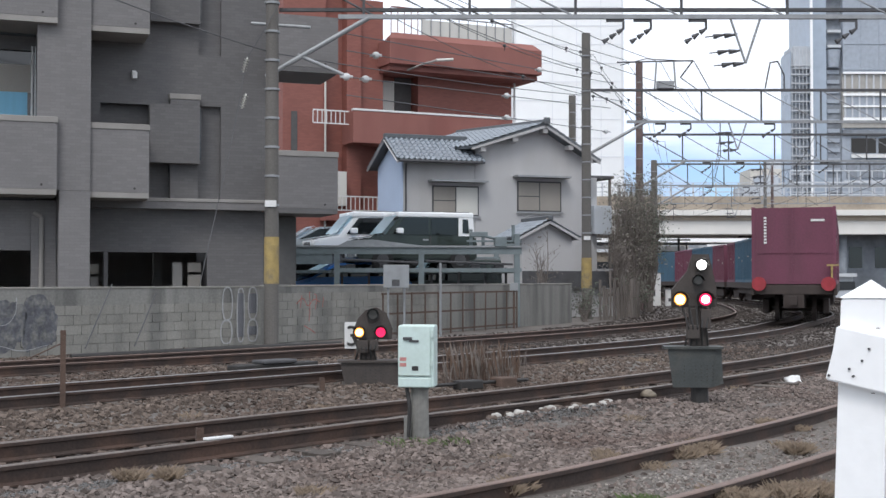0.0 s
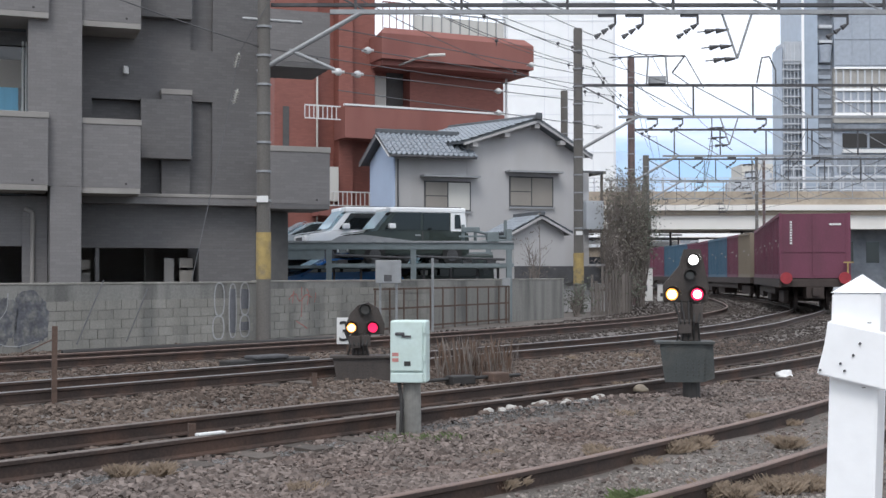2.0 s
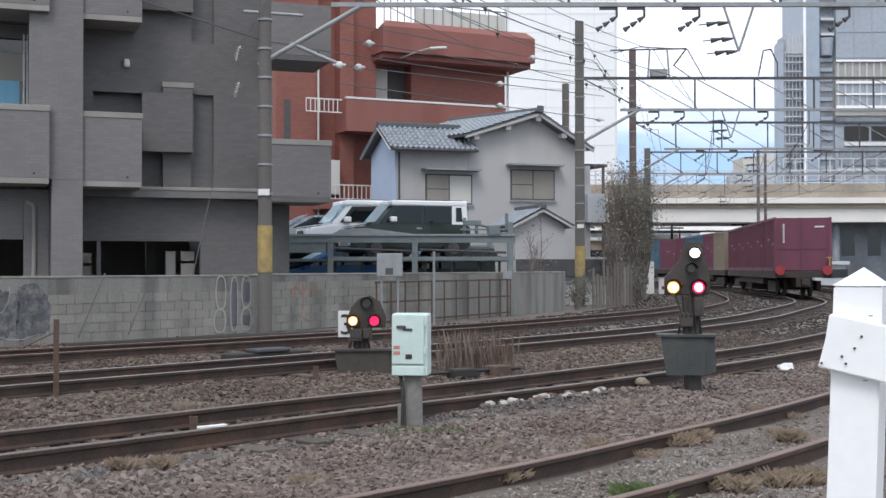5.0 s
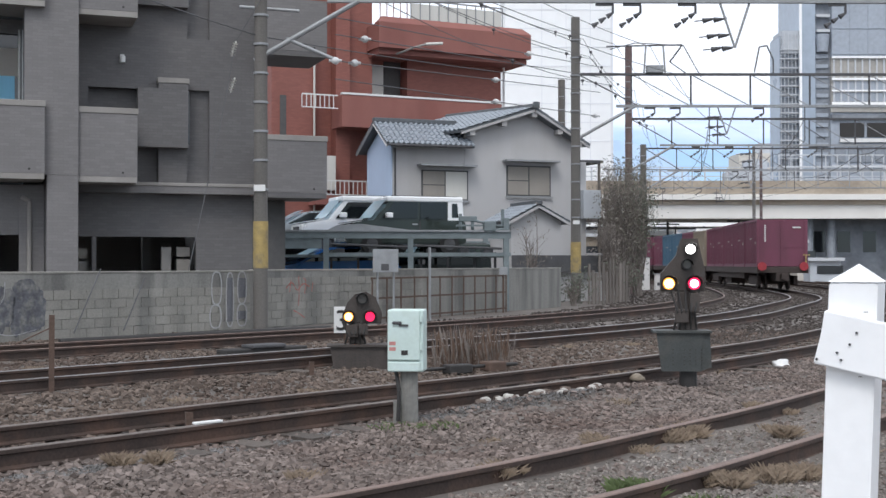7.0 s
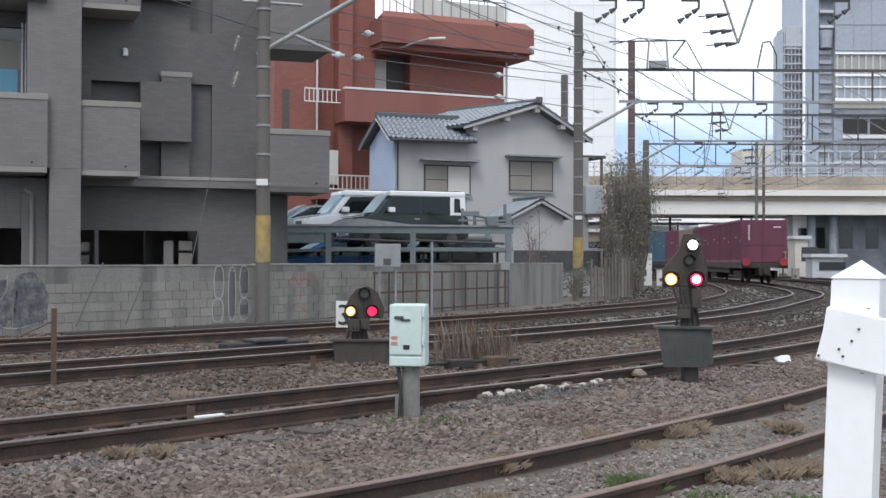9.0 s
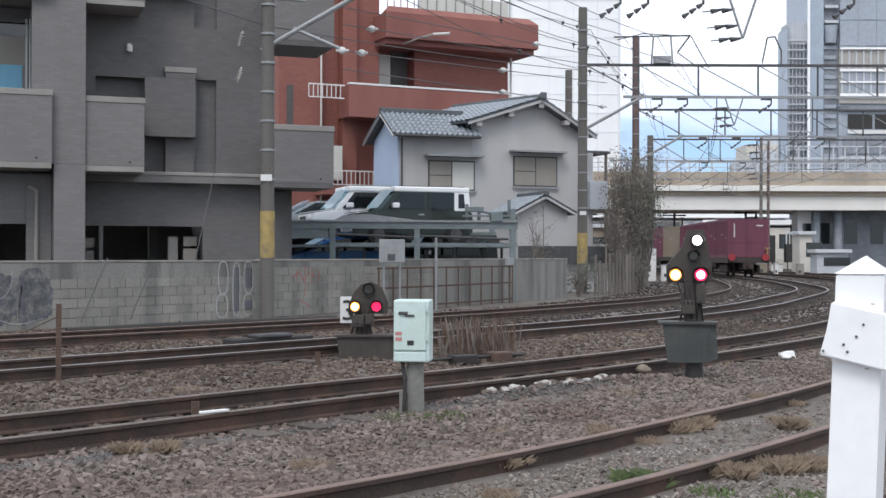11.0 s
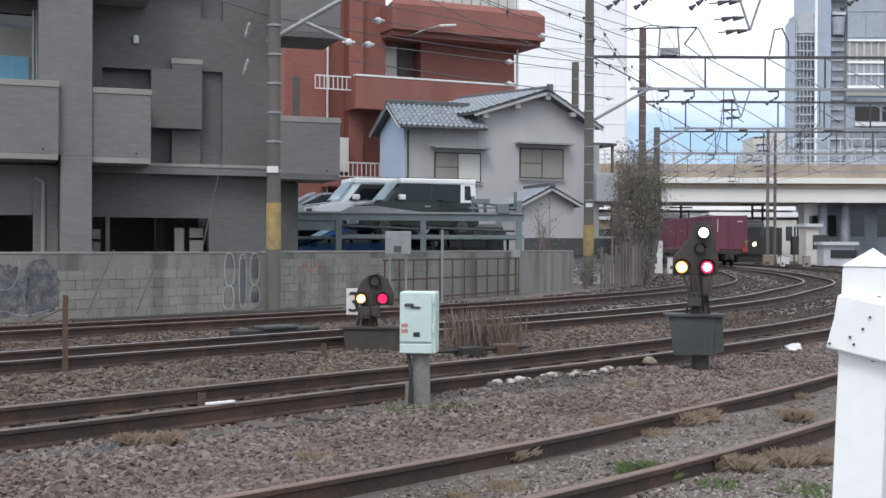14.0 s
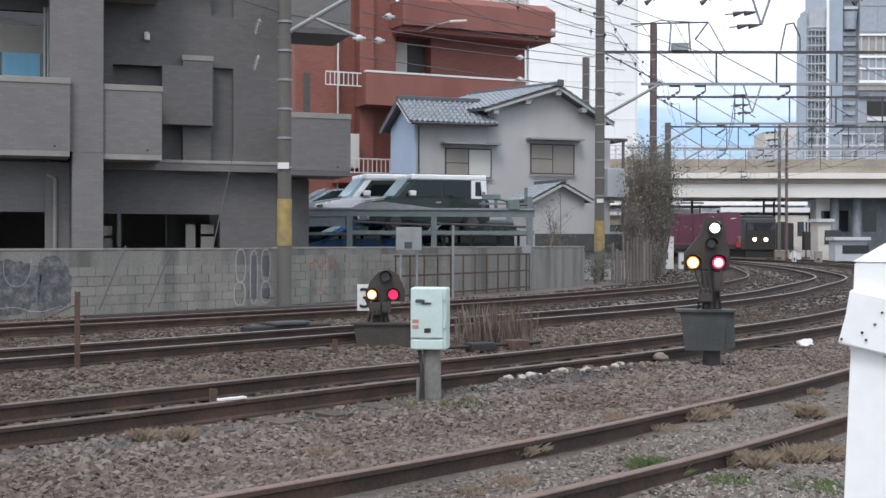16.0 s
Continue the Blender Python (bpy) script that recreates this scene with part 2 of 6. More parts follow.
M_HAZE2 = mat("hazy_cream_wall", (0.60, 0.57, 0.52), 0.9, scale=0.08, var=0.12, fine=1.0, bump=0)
# The ridge's blue is distance haze put into the base colour.
M_MOUNT = mat("haze_blue_mountain", (0.44, 0.58, 0.76), 1.0, scale=0.004, var=0.08, fine=0.02, bump=0)
M_JOINT = mat("pale_panel_joint", (0.82, 0.83, 0.86), 0.8, scale=0.1, var=0.03, bump=0)
M_PALEB = mat("white_high_rise_panel", (0.96, 0.965, 0.97), 0.8, scale=0.1, var=0.03, fine=0.6, bump=0)
M_DEPOT = mat("blue_grey_depot_wall", (0.26, 0.285, 0.32), 0.8, scale=0.3, var=0.2, fine=2, bump=0, stain=(0.1, 0.105, 0.115), stain_scale=0.4)
M_BEIGEP = mat("beige_grid_panel", (0.40, 0.385, 0.36), 0.8, scale=0.2, var=0.1, fine=2, bump=0)
M_TOWER = mat("tower_grey_panel", (0.36, 0.40, 0.46), 0.7, scale=0.2, var=0.12, fine=2, bump=0)
M_TOWERB = mat("tower_blue_glass", (0.36, 0.42, 0.50), 0.3, scale=0.1, var=0.1, fine=1, bump=0)
M_SCAF = mat("scaffold_tube", (0.55, 0.57, 0.60), 0.6, var=0.1)
M_WIRE = mat("overhead_wire", (0.10, 0.10, 0.105), 0.7, var=0.1, bump=0)
M_PORC = mat("white_porcelain", (0.62, 0.62, 0.62), 0.3, var=0.05, bump=0)


# ---- mesh helpers ----
def box(bm, x0, x1, y0, y1, z0, z1, bev=0.0):
    g = bmesh.ops.create_cube(bm, size=1.0)["verts"]
    bmesh.ops.scale(bm, vec=(abs(x1 - x0), abs(y1 - y0), abs(z1 - z0)), verts=g)
    bmesh.ops.translate(bm, vec=((x0 + x1) / 2, (y0 + y1) / 2, (z0 + z1) / 2), verts=g)
    if bev:
        es = list({e for v in g for e in v.link_edges})
        bmesh.ops.bevel(bm, geom=es, offset=bev, segments=2, profile=0.5, affect="EDGES")
    return bm


def bar(bm, p, q, r, seg=8, r2=None):
    """A round bar from p to q."""
    p, q = Vector(p), Vector(q)
    g = bmesh.ops.create_cone(bm, cap_ends=True, segments=seg, radius1=r, radius2=r if r2 is None else r2, depth=(q - p).length)["verts"]
    m = Matrix.Translation((p + q) / 2) @ (q - p).to_track_quat("Z", "Y").to_matrix().to_4x4()
    bmesh.ops.transform(bm, matrix=m, verts=g)
    return bm


def prism(bm, outline, y0, y1):
    """An outline in x, z drawn out along y."""
    a = [bm.verts.new((x, y0, z)) for x, z in outline]
    b = [bm.verts.new((x, y1, z)) for x, z in outline]
    n = len(outline)
    bm.faces.new(a)
    bm.faces.new(list(reversed(b)))
    for i in range(n):
        bm.faces.new((a[(i + 1) % n], a[i], b[i], b[(i + 1) % n]))
    bmesh.ops.recalc_face_normals(bm, faces=bm.faces)
    return bm


def BM():
    return bmesh.new()


def mesh_of(name, bm, material, smooth=False):
    me = bpy.data.meshes.new(name)
    bm.normal_update()
    bm.to_mesh(me)
    bm.free()
    me.materials.append(material)
    if smooth:
        for f in me.polygons:
            f.use_smooth = True
    return me


def part(name, bm, material, parent, label="", smooth=False):
    ob = new(name, mesh_of(name, bm, material, smooth))
    ob.parent = parent
    return tagged(ob, label)


def thing(name, m, label, category, group="", kind=""):
    ob = new(name)
    ob.empty_display_size = 0.2
    ob.matrix_basis = m
    return tagged(ob, label, category, group, kind)


def single(name, bm, material, m, label, category, group="", kind="", smooth=False):
    ob = new(name, mesh_of(name, bm, material, smooth))
    ob.matrix_basis = m
    return tagged(ob, label, category, group, kind)


def raw(name, verts, faces, material):
    me = bpy.data.meshes.new(name)
    me.from_pydata(verts, [], faces)
    me.materials.append(material)
    return new(name, me)


def spline(ctrl, step=0.6):
    """Points at even steps on a smooth line through the control points."""
    c = [2 * np.array(ctrl[0]) - np.array(ctrl[1])] + [np.array(p, float) for p in ctrl] + [2 * np.array(ctrl[-1]) - np.array(ctrl[-2])]
    out = []
    for i in range(1, len(c) - 2):
        for k in range(40):
            u = k / 40
            out.append(0.5 * (2 * c[i] + (c[i + 1] - c[i - 1]) * u + (2 * c[i - 1] - 5 * c[i] + 4 * c[i + 1] - c[i + 2]) * u * u
                              + (3 * c[i] - c[i - 1] - 3 * c[i + 1] + c[i + 2]) * u ** 3))
    out.append(c[-2])
    out = np.array(out)
    s = np.concatenate([[0], np.cumsum(np.hypot(*np.diff(out, axis=0).T))])
    k = np.arange(0, s[-1], step)
    return np.stack([np.interp(k, s, out[:, 0]), np.interp(k, s, out[:, 1])], 1)


def side(line):
    """Unit vectors to the right of a line."""
    d = np.gradient(line, axis=0)
    d /= np.hypot(d[:, 0], d[:, 1])[:, None]
    return np.stack([d[:, 1], -d[:, 0]], 1)


# ---- the tracks in plan ----
TRACKS = [
    [(-7.0, -0.6), (-3.4, 3.2), (0.41, 7.1), (2.27, 9.3), (4.38, 12.1), (8.0, 17.6), (12.4, 25.0), (17, 34), (22, 46), (26, 62), (28, 82), (27, 104)],
    [(-9.5, 2.6), (-6.3, 6.0), (-3.3, 9.15), (-1.1, 11.65), (1.44, 14.4), (4.34, 18.0), (7.2, 22.2), (11.3, 29.6), (14.2, 35.4), (18.2, 46.0), (21, 58), (22.8, 69), (24, 83), (23.2, 102), (19, 125)],
    [(-11.5, 6.8), (-8.3, 10.4), (-4.88, 14.4), (-1.24, 18.6), (2.8, 23.5), (5.5, 27.3), (8.0, 31.6), (10.18, 36.4), (14.42, 46.9), (16.85, 58.5), (18.15, 68.7), (19.0, 80), (19.4, 90), (18.4, 104), (13, 124), (3, 146), (-14, 172), (-40, 200)],
    [(-13.5, 11.6), (-10.0, 15.3), (-6.63, 19.0), (-3.2, 22.7), (0.4, 27.0), (3.75, 31.9), (7.2, 38.0), (10.8, 47.6), (13.2, 59), (14.8, 69.5), (16, 83), (14.8, 100), (9.6, 122)]]
LINES = [spline(t) for t in TRACKS]
CENTRES = np.concatenate(LINES)


def off_track(x, y):
    """Distance of points from the nearest track's middle."""
    x, y = np.atleast_1d(x), np.atleast_1d(y)
    best = np.full(x.shape, 1e9)
    for a in range(0, len(CENTRES), 100):
        c = CENTRES[a:a + 100]
        best = np.minimum(best, np.min((x[:, None] - c[:, 0]) ** 2 + (y[:, None] - c[:, 1]) ** 2, axis=1))
    return np.sqrt(best)


def line_gap(line, x, y):
    """Distance of points from one track's middle."""
    c = line[line[:, 1] < 40]
    x, y = np.ravel(x), np.ravel(y)
    best = np.full(x.shape, 1e9)
    for q in c:
        best = np.minimum(best, (x - q[0]) ** 2 + (y - q[1]) ** 2)
    return np.sqrt(best)


def bed(x, y):
    """Height of the ground: ballast shoulders under the tracks, a little uneven."""
    d = off_track(x, y)
    # stone heaped against the near rail of the second track
    o, a = (x - 1.44) * 0.743 - (y - 14.4) * 0.669, (x - 1.44) * 0.669 + (y - 14.4) * 0.743
    heap = 0.10 * np.exp(-((o - 0.85) / 0.2) ** 2) * np.exp(-((a + 1.0) / 2.0) ** 4)
    siding = 0.05 * np.clip((1.7 - line_gap(LINES[0], x, y)) / 0.9, 0, 1)
    return heap + siding + 0.075 * np.clip((2.2 - d) / 0.8, 0, 1) + 0.015 * np.sin(x * 1.9 + 0.7 * y) * np.sin(y * 1.3 - x)


# ---- ground ----
gx = np.concatenate([[-1800, -500, -150, -60], np.arange(-30, 40, 0.45), [60, 150, 500, 1800]])
gy = np.concatenate([[-600, -100, -20], np.arange(-2, 95, 0.45), [140, 300, 900, 3500]])
GX, GY = np.meshgrid(gx, gy)
gz = np.where((np.abs(GX) < 55) & (GY < 130) & (GY > -10), bed(GX.ravel(), GY.ravel()).reshape(GX.shape), 0)
nx = len(gx)
quads = [(j * nx + i, j * nx + i + 1, (j + 1) * nx + i + 1, (j + 1) * nx + i) for j in range(len(gy) - 1) for i in range(nx - 1)]
ground = tagged(raw("ground", np.stack([GX.ravel(), GY.ravel(), gz.ravel()], 1).tolist(), quads, M_DIRT),
                "brown-grey stony railway yard ground", "ground", kind="structure")


def rail_mesh(line, off):
    """A flat-bottomed rail along a line: foot, web and head."""
    prof = [(-0.062, 0.097), (-0.062, 0.11), (-0.012, 0.125), (-0.012, 0.205), (-0.033, 0.215), (-0.033, 0.243), (-0.026, 0.25),
            (0.026, 0.25), (0.033, 0.243), (0.033, 0.215), (0.012, 0.205), (0.012, 0.125), (0.062, 0.11), (0.062, 0.097)]
    s = side(line)
    k = len(prof)
    v, f = [], []
    for p, n in zip(line, s):
        for o, z in prof:
            v.append((p[0] + n[0] * (off + o), p[1] + n[1] * (off + o), z))
    for i in range(len(line) - 1):
        for j in range(k):
            f.append((i * k + j, i * k + (j + 1) % k, (i + 1) * k + (j + 1) % k, (i + 1) * k + j))
    return v, f, k


def track(line, name, worn):
    t = thing(name, Matrix(), "rusty narrow-gauge railway track on ballast" if not worn else "railway track with worn bright running rails", "railway track", kind="structure")
    for o in (-0.566, 0.566):
        v, f, k = rail_mesh(line, o)
        r = raw("rail", v, f, M_RAIL)
        r.data.materials.append(worn or M_RUSTTOP)
        for i, poly in enumerate(r.data.polygons):
            if i % k in (5, 6, 7):
                poly.material_index = 1
        r.parent = t
    return t


track_things = [track(l, "railway_track_%d" % (i + 1), {1: M_RUN, 2: M_BRIGHT}.get(i)) for i, l in enumerate(LINES)]

# ---- loose ballast ----
rs = np.random.RandomState(4)


def stones(name, n, y0, y1, smin, smax, label, material, keep, sink=0.2):
    y = y0 + (y1 - y0) * rs.rand(n) ** 1.25
    x = (rs.rand(n) * 2 - 1) * 0.42 * y
    d = off_track(x, y)
    ok = keep(x, y, d) & (np.abs(d - 0.566) > 0.09)
    x, y, d = x[ok], y[ok], d[ok]
    z = bed(x, y)
    n = len(x)
    s = smin + (smax - smin) * rs.rand(n) ** 2
    cube = np.array([(sx, sy, sz) for sz in (-0.55, 0.55) for sx, sy in ((-0.8, -0.6), (0.8, -0.6), (0.8, 0.6), (-0.8, 0.6))])
    V = cube[None] * (0.75 + 0.5 * rs.rand(n, 1, 3)) + 0.5 * (rs.rand(n, 8, 3) - 0.5)
    for i, j in ((0, 1), (1, 2), (0, 2), (0, 1)):
        a = rs.rand(n) * 6.283
        c, w = np.cos(a)[:, None], np.sin(a)[:, None]
        p, q = V[:, :, i] * c - V[:, :, j] * w, V[:, :, i] * w + V[:, :, j] * c
        V[:, :, i], V[:, :, j] = p, q
    V = V * s[:, None, None] * np.array([1.0, 1.0, 0.8]) + np.stack([x, y, z + s * sink], 1)[:, None, :]
    tri = np.array([(0, 2, 1), (0, 3, 2), (4, 5, 6), (4, 6, 7), (0, 1, 5), (0, 5, 4), (1, 2, 6), (1, 6, 5), (2, 3, 7), (2, 7, 6), (3, 0, 4), (3, 4, 7)])
    T = (tri[None] + 8 * np.arange(n)[:, None, None]).reshape(-1, 3)
    ob = raw(name, V.reshape(-1, 3).tolist(), T.tolist(), material)
    return tagged(ob, label, "ballast", kind="stuff")


def per_island(material, amount):
    """Tone changes from stone to stone."""
    n, l = material.node_tree.nodes, material.node_tree.links
    b = n["Principled BSDF"]
    old = b.inputs["Base Color"].links[0].from_socket
    g = n.new("ShaderNodeNewGeometry")
    r = n.new("ShaderNodeMapRange")
    r.inputs[3].default_value, r.inputs[4].default_value = 1 - amount, 1 + amount
    l.new(g.outputs["Random Per Island"], r.inputs[0])
    s = n.new("ShaderNodeVectorMath")
    s.operation = "SCALE"
    l.new(old, s.inputs[0])
    l.new(r.outputs[0], s.inputs[3])
    l.new(s.outputs[0], b.inputs["Base Color"])


for stone_material, spread in ((M_STONE, 0.42), (M_STONEB, 0.42), (M_STONEF, 0.22), (M_FINE, 0.4), (M_GREYG, 0.3)):
    per_island(stone_material, spread)


def beyond(x, y):
    """True past the second track, where the ballast is browner."""
    return y - 1.12 * x > 13.2


def siding_side(x, y):
    """True from the near siding's farther rail on, where the ground is trodden fine gravel."""
    return x * 0.78 - y * 0.62 > -4.68


def dusty(x, y):
    """The grey dusty strip along the second track's shoulder."""
    d = line_gap(LINES[1], x, y)
    wave = 0.05 * np.sin(x * 2.3) + 0.04 * np.sin(x * 5.1 + 1)
    return (d > 0.80 + wave) & (d < 1.06 + wave) & ~beyond(x, y) & (y < 13.5)


stones("ballast_near", 105000, 6.2, 24, 0.014, 0.038, "brown-grey crushed ballast stones scattered between tracks", M_STONE,
       lambda x, y, d: ~beyond(x, y) & ~siding_side(x, y) & (~dusty(x, y) | (rs.rand(len(x)) < 0.18)))
stones("gravel_siding", 90000, 6.2, 24, 0.006, 0.017, "pale fine gravel and dirt round the near siding", M_FINE, lambda x, y, d: siding_side(x, y))
stones("ballast_siding", 26000, 6.2, 24, 0.013, 0.03, "scattered brown-grey ballast stones in the near siding", M_STONE, lambda x, y, d: siding_side(x, y) & (rs.rand(len(x)) < 0.35))
stones("gravel_strip", 160000, 6.5, 13.5, 0.005, 0.013, "grey dusty fine gravel along the rail", M_GREYG, lambda x, y, d: dusty(x, y), 0.6)
stones("ballast_middle", 60000, 9.0, 27, 0.018, 0.046, "brown crushed ballast stones between farther tracks", M_STONEB, lambda x, y, d: beyond(x, y))
stones("ballast_far", 60000, 23, 85, 0.028, 0.055, "dark oily crushed ballast stones along farther tracks", M_STONEF, lambda x, y, d: d < 3.6)

# ---- boundary wall ----
def wall_run(name, a, b, h, courses, bl, bh, base_h, upto=99):
    """A block wall: a concrete core with each block proud of it, and a concrete band on top."""
    a, b = Vector((*a, 0)), Vector((*b, 0))
    n = (b - a).length
    w = thing(name, Matrix.Translation(a) @ pose(0, 0, 0, 0, 0, math.degrees(math.atan2(b.y - a.y, b.x - a.x))),
              "weathered grey concrete block wall along the tracks", "wall", kind="structure")
    bm = box(BM(), 0, n, 0, 0.18, -0.1, h - 0.002)
    part("core", bm, M_WALL, w)
    part("coping", box(BM(), -0.01, n + 0.01, -0.012, 0.2, h - 0.05, h, 0.012), M_BLOCK, w, "pale worn concrete coping")
    me = mesh_of("block", box(BM(), 0.006, bl - 0.006, -0.014, 0.01, 0.006, bh - 0.006), M_BLOCK)
    for c in range(courses):
        x = -(c % 2) * bl * 0.5
        while x < n - bl * 0.4:
            if x >= 0 and x + bl <= min(n, upto):
                o = new("block", me)
                o.parent = w
                o.location = (x, 0.003 * math.sin(x * 7 + c), base_h + c * bh)
            x += bl
    return w


# ---- apartment building in taupe tile ----
def apartment():
    A = thing("apartment_building", pose(-4.74, 32.5, 0, 0, 0, 20), "taupe-tiled apartment building with boxy balconies", "building")
    for q in ((-2.52, -1.79, 0.0, 0.5, 3.65, 14), (-1.21, 0.0, 0.0, 0.5, 3.65, 14), (-5.0, -4.28, 0.0, 0.5, 3.65, 14), (-4.28, -2.52, 0.0, 0.5, 6.08, 14),
              (-4.28, -2.52, 0.3, 0.5, 3.65, 6.08), (-1.79, -1.21, 0.14, 0.5, 3.65, 14), (-1.79, -1.21, 0.0, 0.138, 6.11, 7.46), (-0.5, 0.0, 0.5, 10, 0, 14)):
        part("wall", box(BM(), *q), M_TILE, A, "taupe tiled facade wall")
    for z in (3.5, 7.65):
        part("end_wall", box(BM(), -14, -7.1, 0, 0.4, z, z + 4.149), M_TILE, A)
        part("lintel", box(BM(), -7.098, -5.0, 0, 0.4, z + 3.8, z + 4.149), M_TILE, A)
        part("jamb", box(BM(), -5.85, -5.002, 0, 0.4, z, z + 3.798), M_TILE, A)
        w = part("window", box(BM(), -7.09, -5.86, 0.12, 0.16, z + 0.0, z + 3.9), M_GLASSD, A, "balcony window with drawn blue curtain")
        part("curtain", box(BM(), -6.95, -6.05, 0.07, 0.09, z + 0.35, z + 2.75), M_BLUECUR, w, "light blue curtain")
        part("blind", box(BM(), -7.05, -5.95, 0.09, 0.11, z + 2.75, z + 3.45), M_CURTAIN2, w)
        for x in (-5.95, -5.86):
            part("window_frame", bar(BM(), (x, -0.05, z + 0.2), (x, -0.05, z + 3.9), 0.025), M_WHITE, w)
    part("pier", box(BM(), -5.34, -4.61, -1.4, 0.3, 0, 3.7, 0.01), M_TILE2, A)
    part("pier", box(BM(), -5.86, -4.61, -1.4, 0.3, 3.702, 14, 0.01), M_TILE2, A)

    def balcony(x0, x1, z0, z1, depth, back, cap=True, slab_m=M_LEDGE):
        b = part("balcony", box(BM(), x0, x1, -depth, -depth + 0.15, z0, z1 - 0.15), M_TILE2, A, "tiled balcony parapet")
        part("side_panel", box(BM(), x1 - 0.15, x1 - 0.004, -depth + 0.152, back, z0, z1 - 0.15), M_TILE, b)
        part("slab", box(BM(), x0, x1 - 0.006, -depth + 0.005, back, z0 - 0.14, z0 - 0.003), slab_m, b)
        if cap:
            part("cap", box(BM(), x0 - 0.02, x1 + 0.02, -depth - 0.02, -depth + 0.18, z1 - 0.147, z1, 0.012), M_LEDGE, b)
        part("drain_hole", bar(BM(), (x1 - 0.35, -depth - 0.006, z0 + 0.1), (x1 - 0.35, -depth + 0.01, z0 + 0.1), 0.03, 8), M_BLACK, b)
    for k in range(3):
        balcony(-13.5, -5.4, 3.72 + 4.14 * k, 5.46 + 4.14 * k, 1.6, 0)
        balcony(-4.608, -3.2, 3.7 + 4.1 * k, 5.4 + 4.1 * k, 1.3, 0)
        # Darker tile on these slabs paints in their unlit undersides.
        balcony(0.1, 1.72, 3.42 + 3.72 * k, 4.92 + 3.72 * k, 1.0, 0.9, k == 0, M_TILE)
        z = 4.56 + 3.65 * k
        p = part("bay_panel", box(BM(), -3.08, -1.8, -0.3, 0.0, z, z + 1.52), M_TILE, A)
        part("bay_top", box(BM(), -2.56, -1.8, -0.3, 0.0, z + 1.523, z + 1.66), M_TILE, p)
        part("bay_cap", box(BM(), -2.58, -1.78, -0.32, 0.0, z + 1.663, z + 1.8, 0.01), M_LEDGE, p)
        part("bay_window", box(BM(), -1.796, -1.77, -0.26, -0.02, z + 0.1, z + 1.45), M_GLASSD, p)
    # Wall below the wing balconies, its shade put into the dark colour.
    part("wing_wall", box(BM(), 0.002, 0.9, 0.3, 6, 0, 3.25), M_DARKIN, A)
    part("ledge", box(BM(), -4.5, 0.05, -0.15, 0.1, 3.57, 3.66, 0.015), M_LEDGE, A, "pale grey projecting ledge")
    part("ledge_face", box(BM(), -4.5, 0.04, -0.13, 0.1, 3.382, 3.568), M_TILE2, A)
    lamp = part("wall_lamp", bar(BM(), (-3.45, -0.12, 6.72), (-3.45, -0.12, 6.88), 0.075, 12), M_WHITE, A, "small white wall lamp")
    part("bracket", box(BM(), -3.5, -3.4, -0.1, 0.0, 6.86, 6.93), M_WHITE, lamp)
    # ground floor with parking openings
    part("ground_floor_wall", box(BM(), -5.0, 0.0, 0.3, 0.55, 2.26, 3.38), M_TILE, A)
    for x0, x1 in ((-5.0, -4.6), (-4.15, -4.05), (-1.5, 0.0)):
        part("ground_floor_pier", box(BM(), x0, x1, 0.3, 0.55, 1.0, 2.258), M_TILE, A)
    part("plinth", box(BM(), -5.0, 0, 0.3, 0.55, 0, 0.998), M_TILE, A)
    for q in ((-14, -5.9, -0.4, -0.2, 2.27, 3.5), (-5.95, -5.36, -0.5, -0.402, 0, 3.5), (-14, -8.5, -0.4, -0.2, 0, 2.268)):
        part("ground_floor_wall", box(BM(), *q), M_TILE2, A)
    part("rear_wall", box(BM(), -14, 0.0, 9.0, 9.3, 0, 2.55), M_LEDGE, A)
    part("side_wall", box(BM(), -14.3, -14.002, 0.4, 9.3, 0, 14), M_TILE, A)
    part("floor", box(BM(), -14, -0.5, 0.56, 8.99, 0.02, 0.1), M_LEDGE, A)
    for x in (-13, -10, -7.5, -4.6, -2.35, -0.4):
        part("parking_pillar", box(BM(), x, x + 0.25, 5.0, 5.3, 0, 3.38), M_LEDGE, A)
    for x0, x1, z0, z1, m in ((-1.95, -1.6, 1.75, 2.0, M_CURTAIN2), (-1.95, -1.6, 1.35, 1.68, M_CURTAIN2), (-2.35, -2.1, 1.2, 2.0, M_LEDGE), (-4.5, -4.25, 1.7, 1.95, M_CURTAIN2), (-4.5, -4.25, 1.35, 1.62, M_LEDGE)):
        part("meter_panel", box(BM(), x0, x1, 0.7, 0.8, z0, z1), m, A)
    part("soffit", box(BM(), -14, -0.01, 0.56, 9.3, 3.38, 3.6), M_LEDGE, A)
    part("roof", box(BM(), -14, 0.0, 0.4, 10, 14, 14.3), M_LEDGE, A)
    part("downpipe", bar(bar(BM(), (-5.71, -0.55, 0), (-5.71, -0.55, 3.1), 0.055), (-5.71, -0.55, 3.1), (-5.9, -0.55, 3.2), 0.055), M_LEDGE, A, "beige drainpipe")
    return A


apartment()


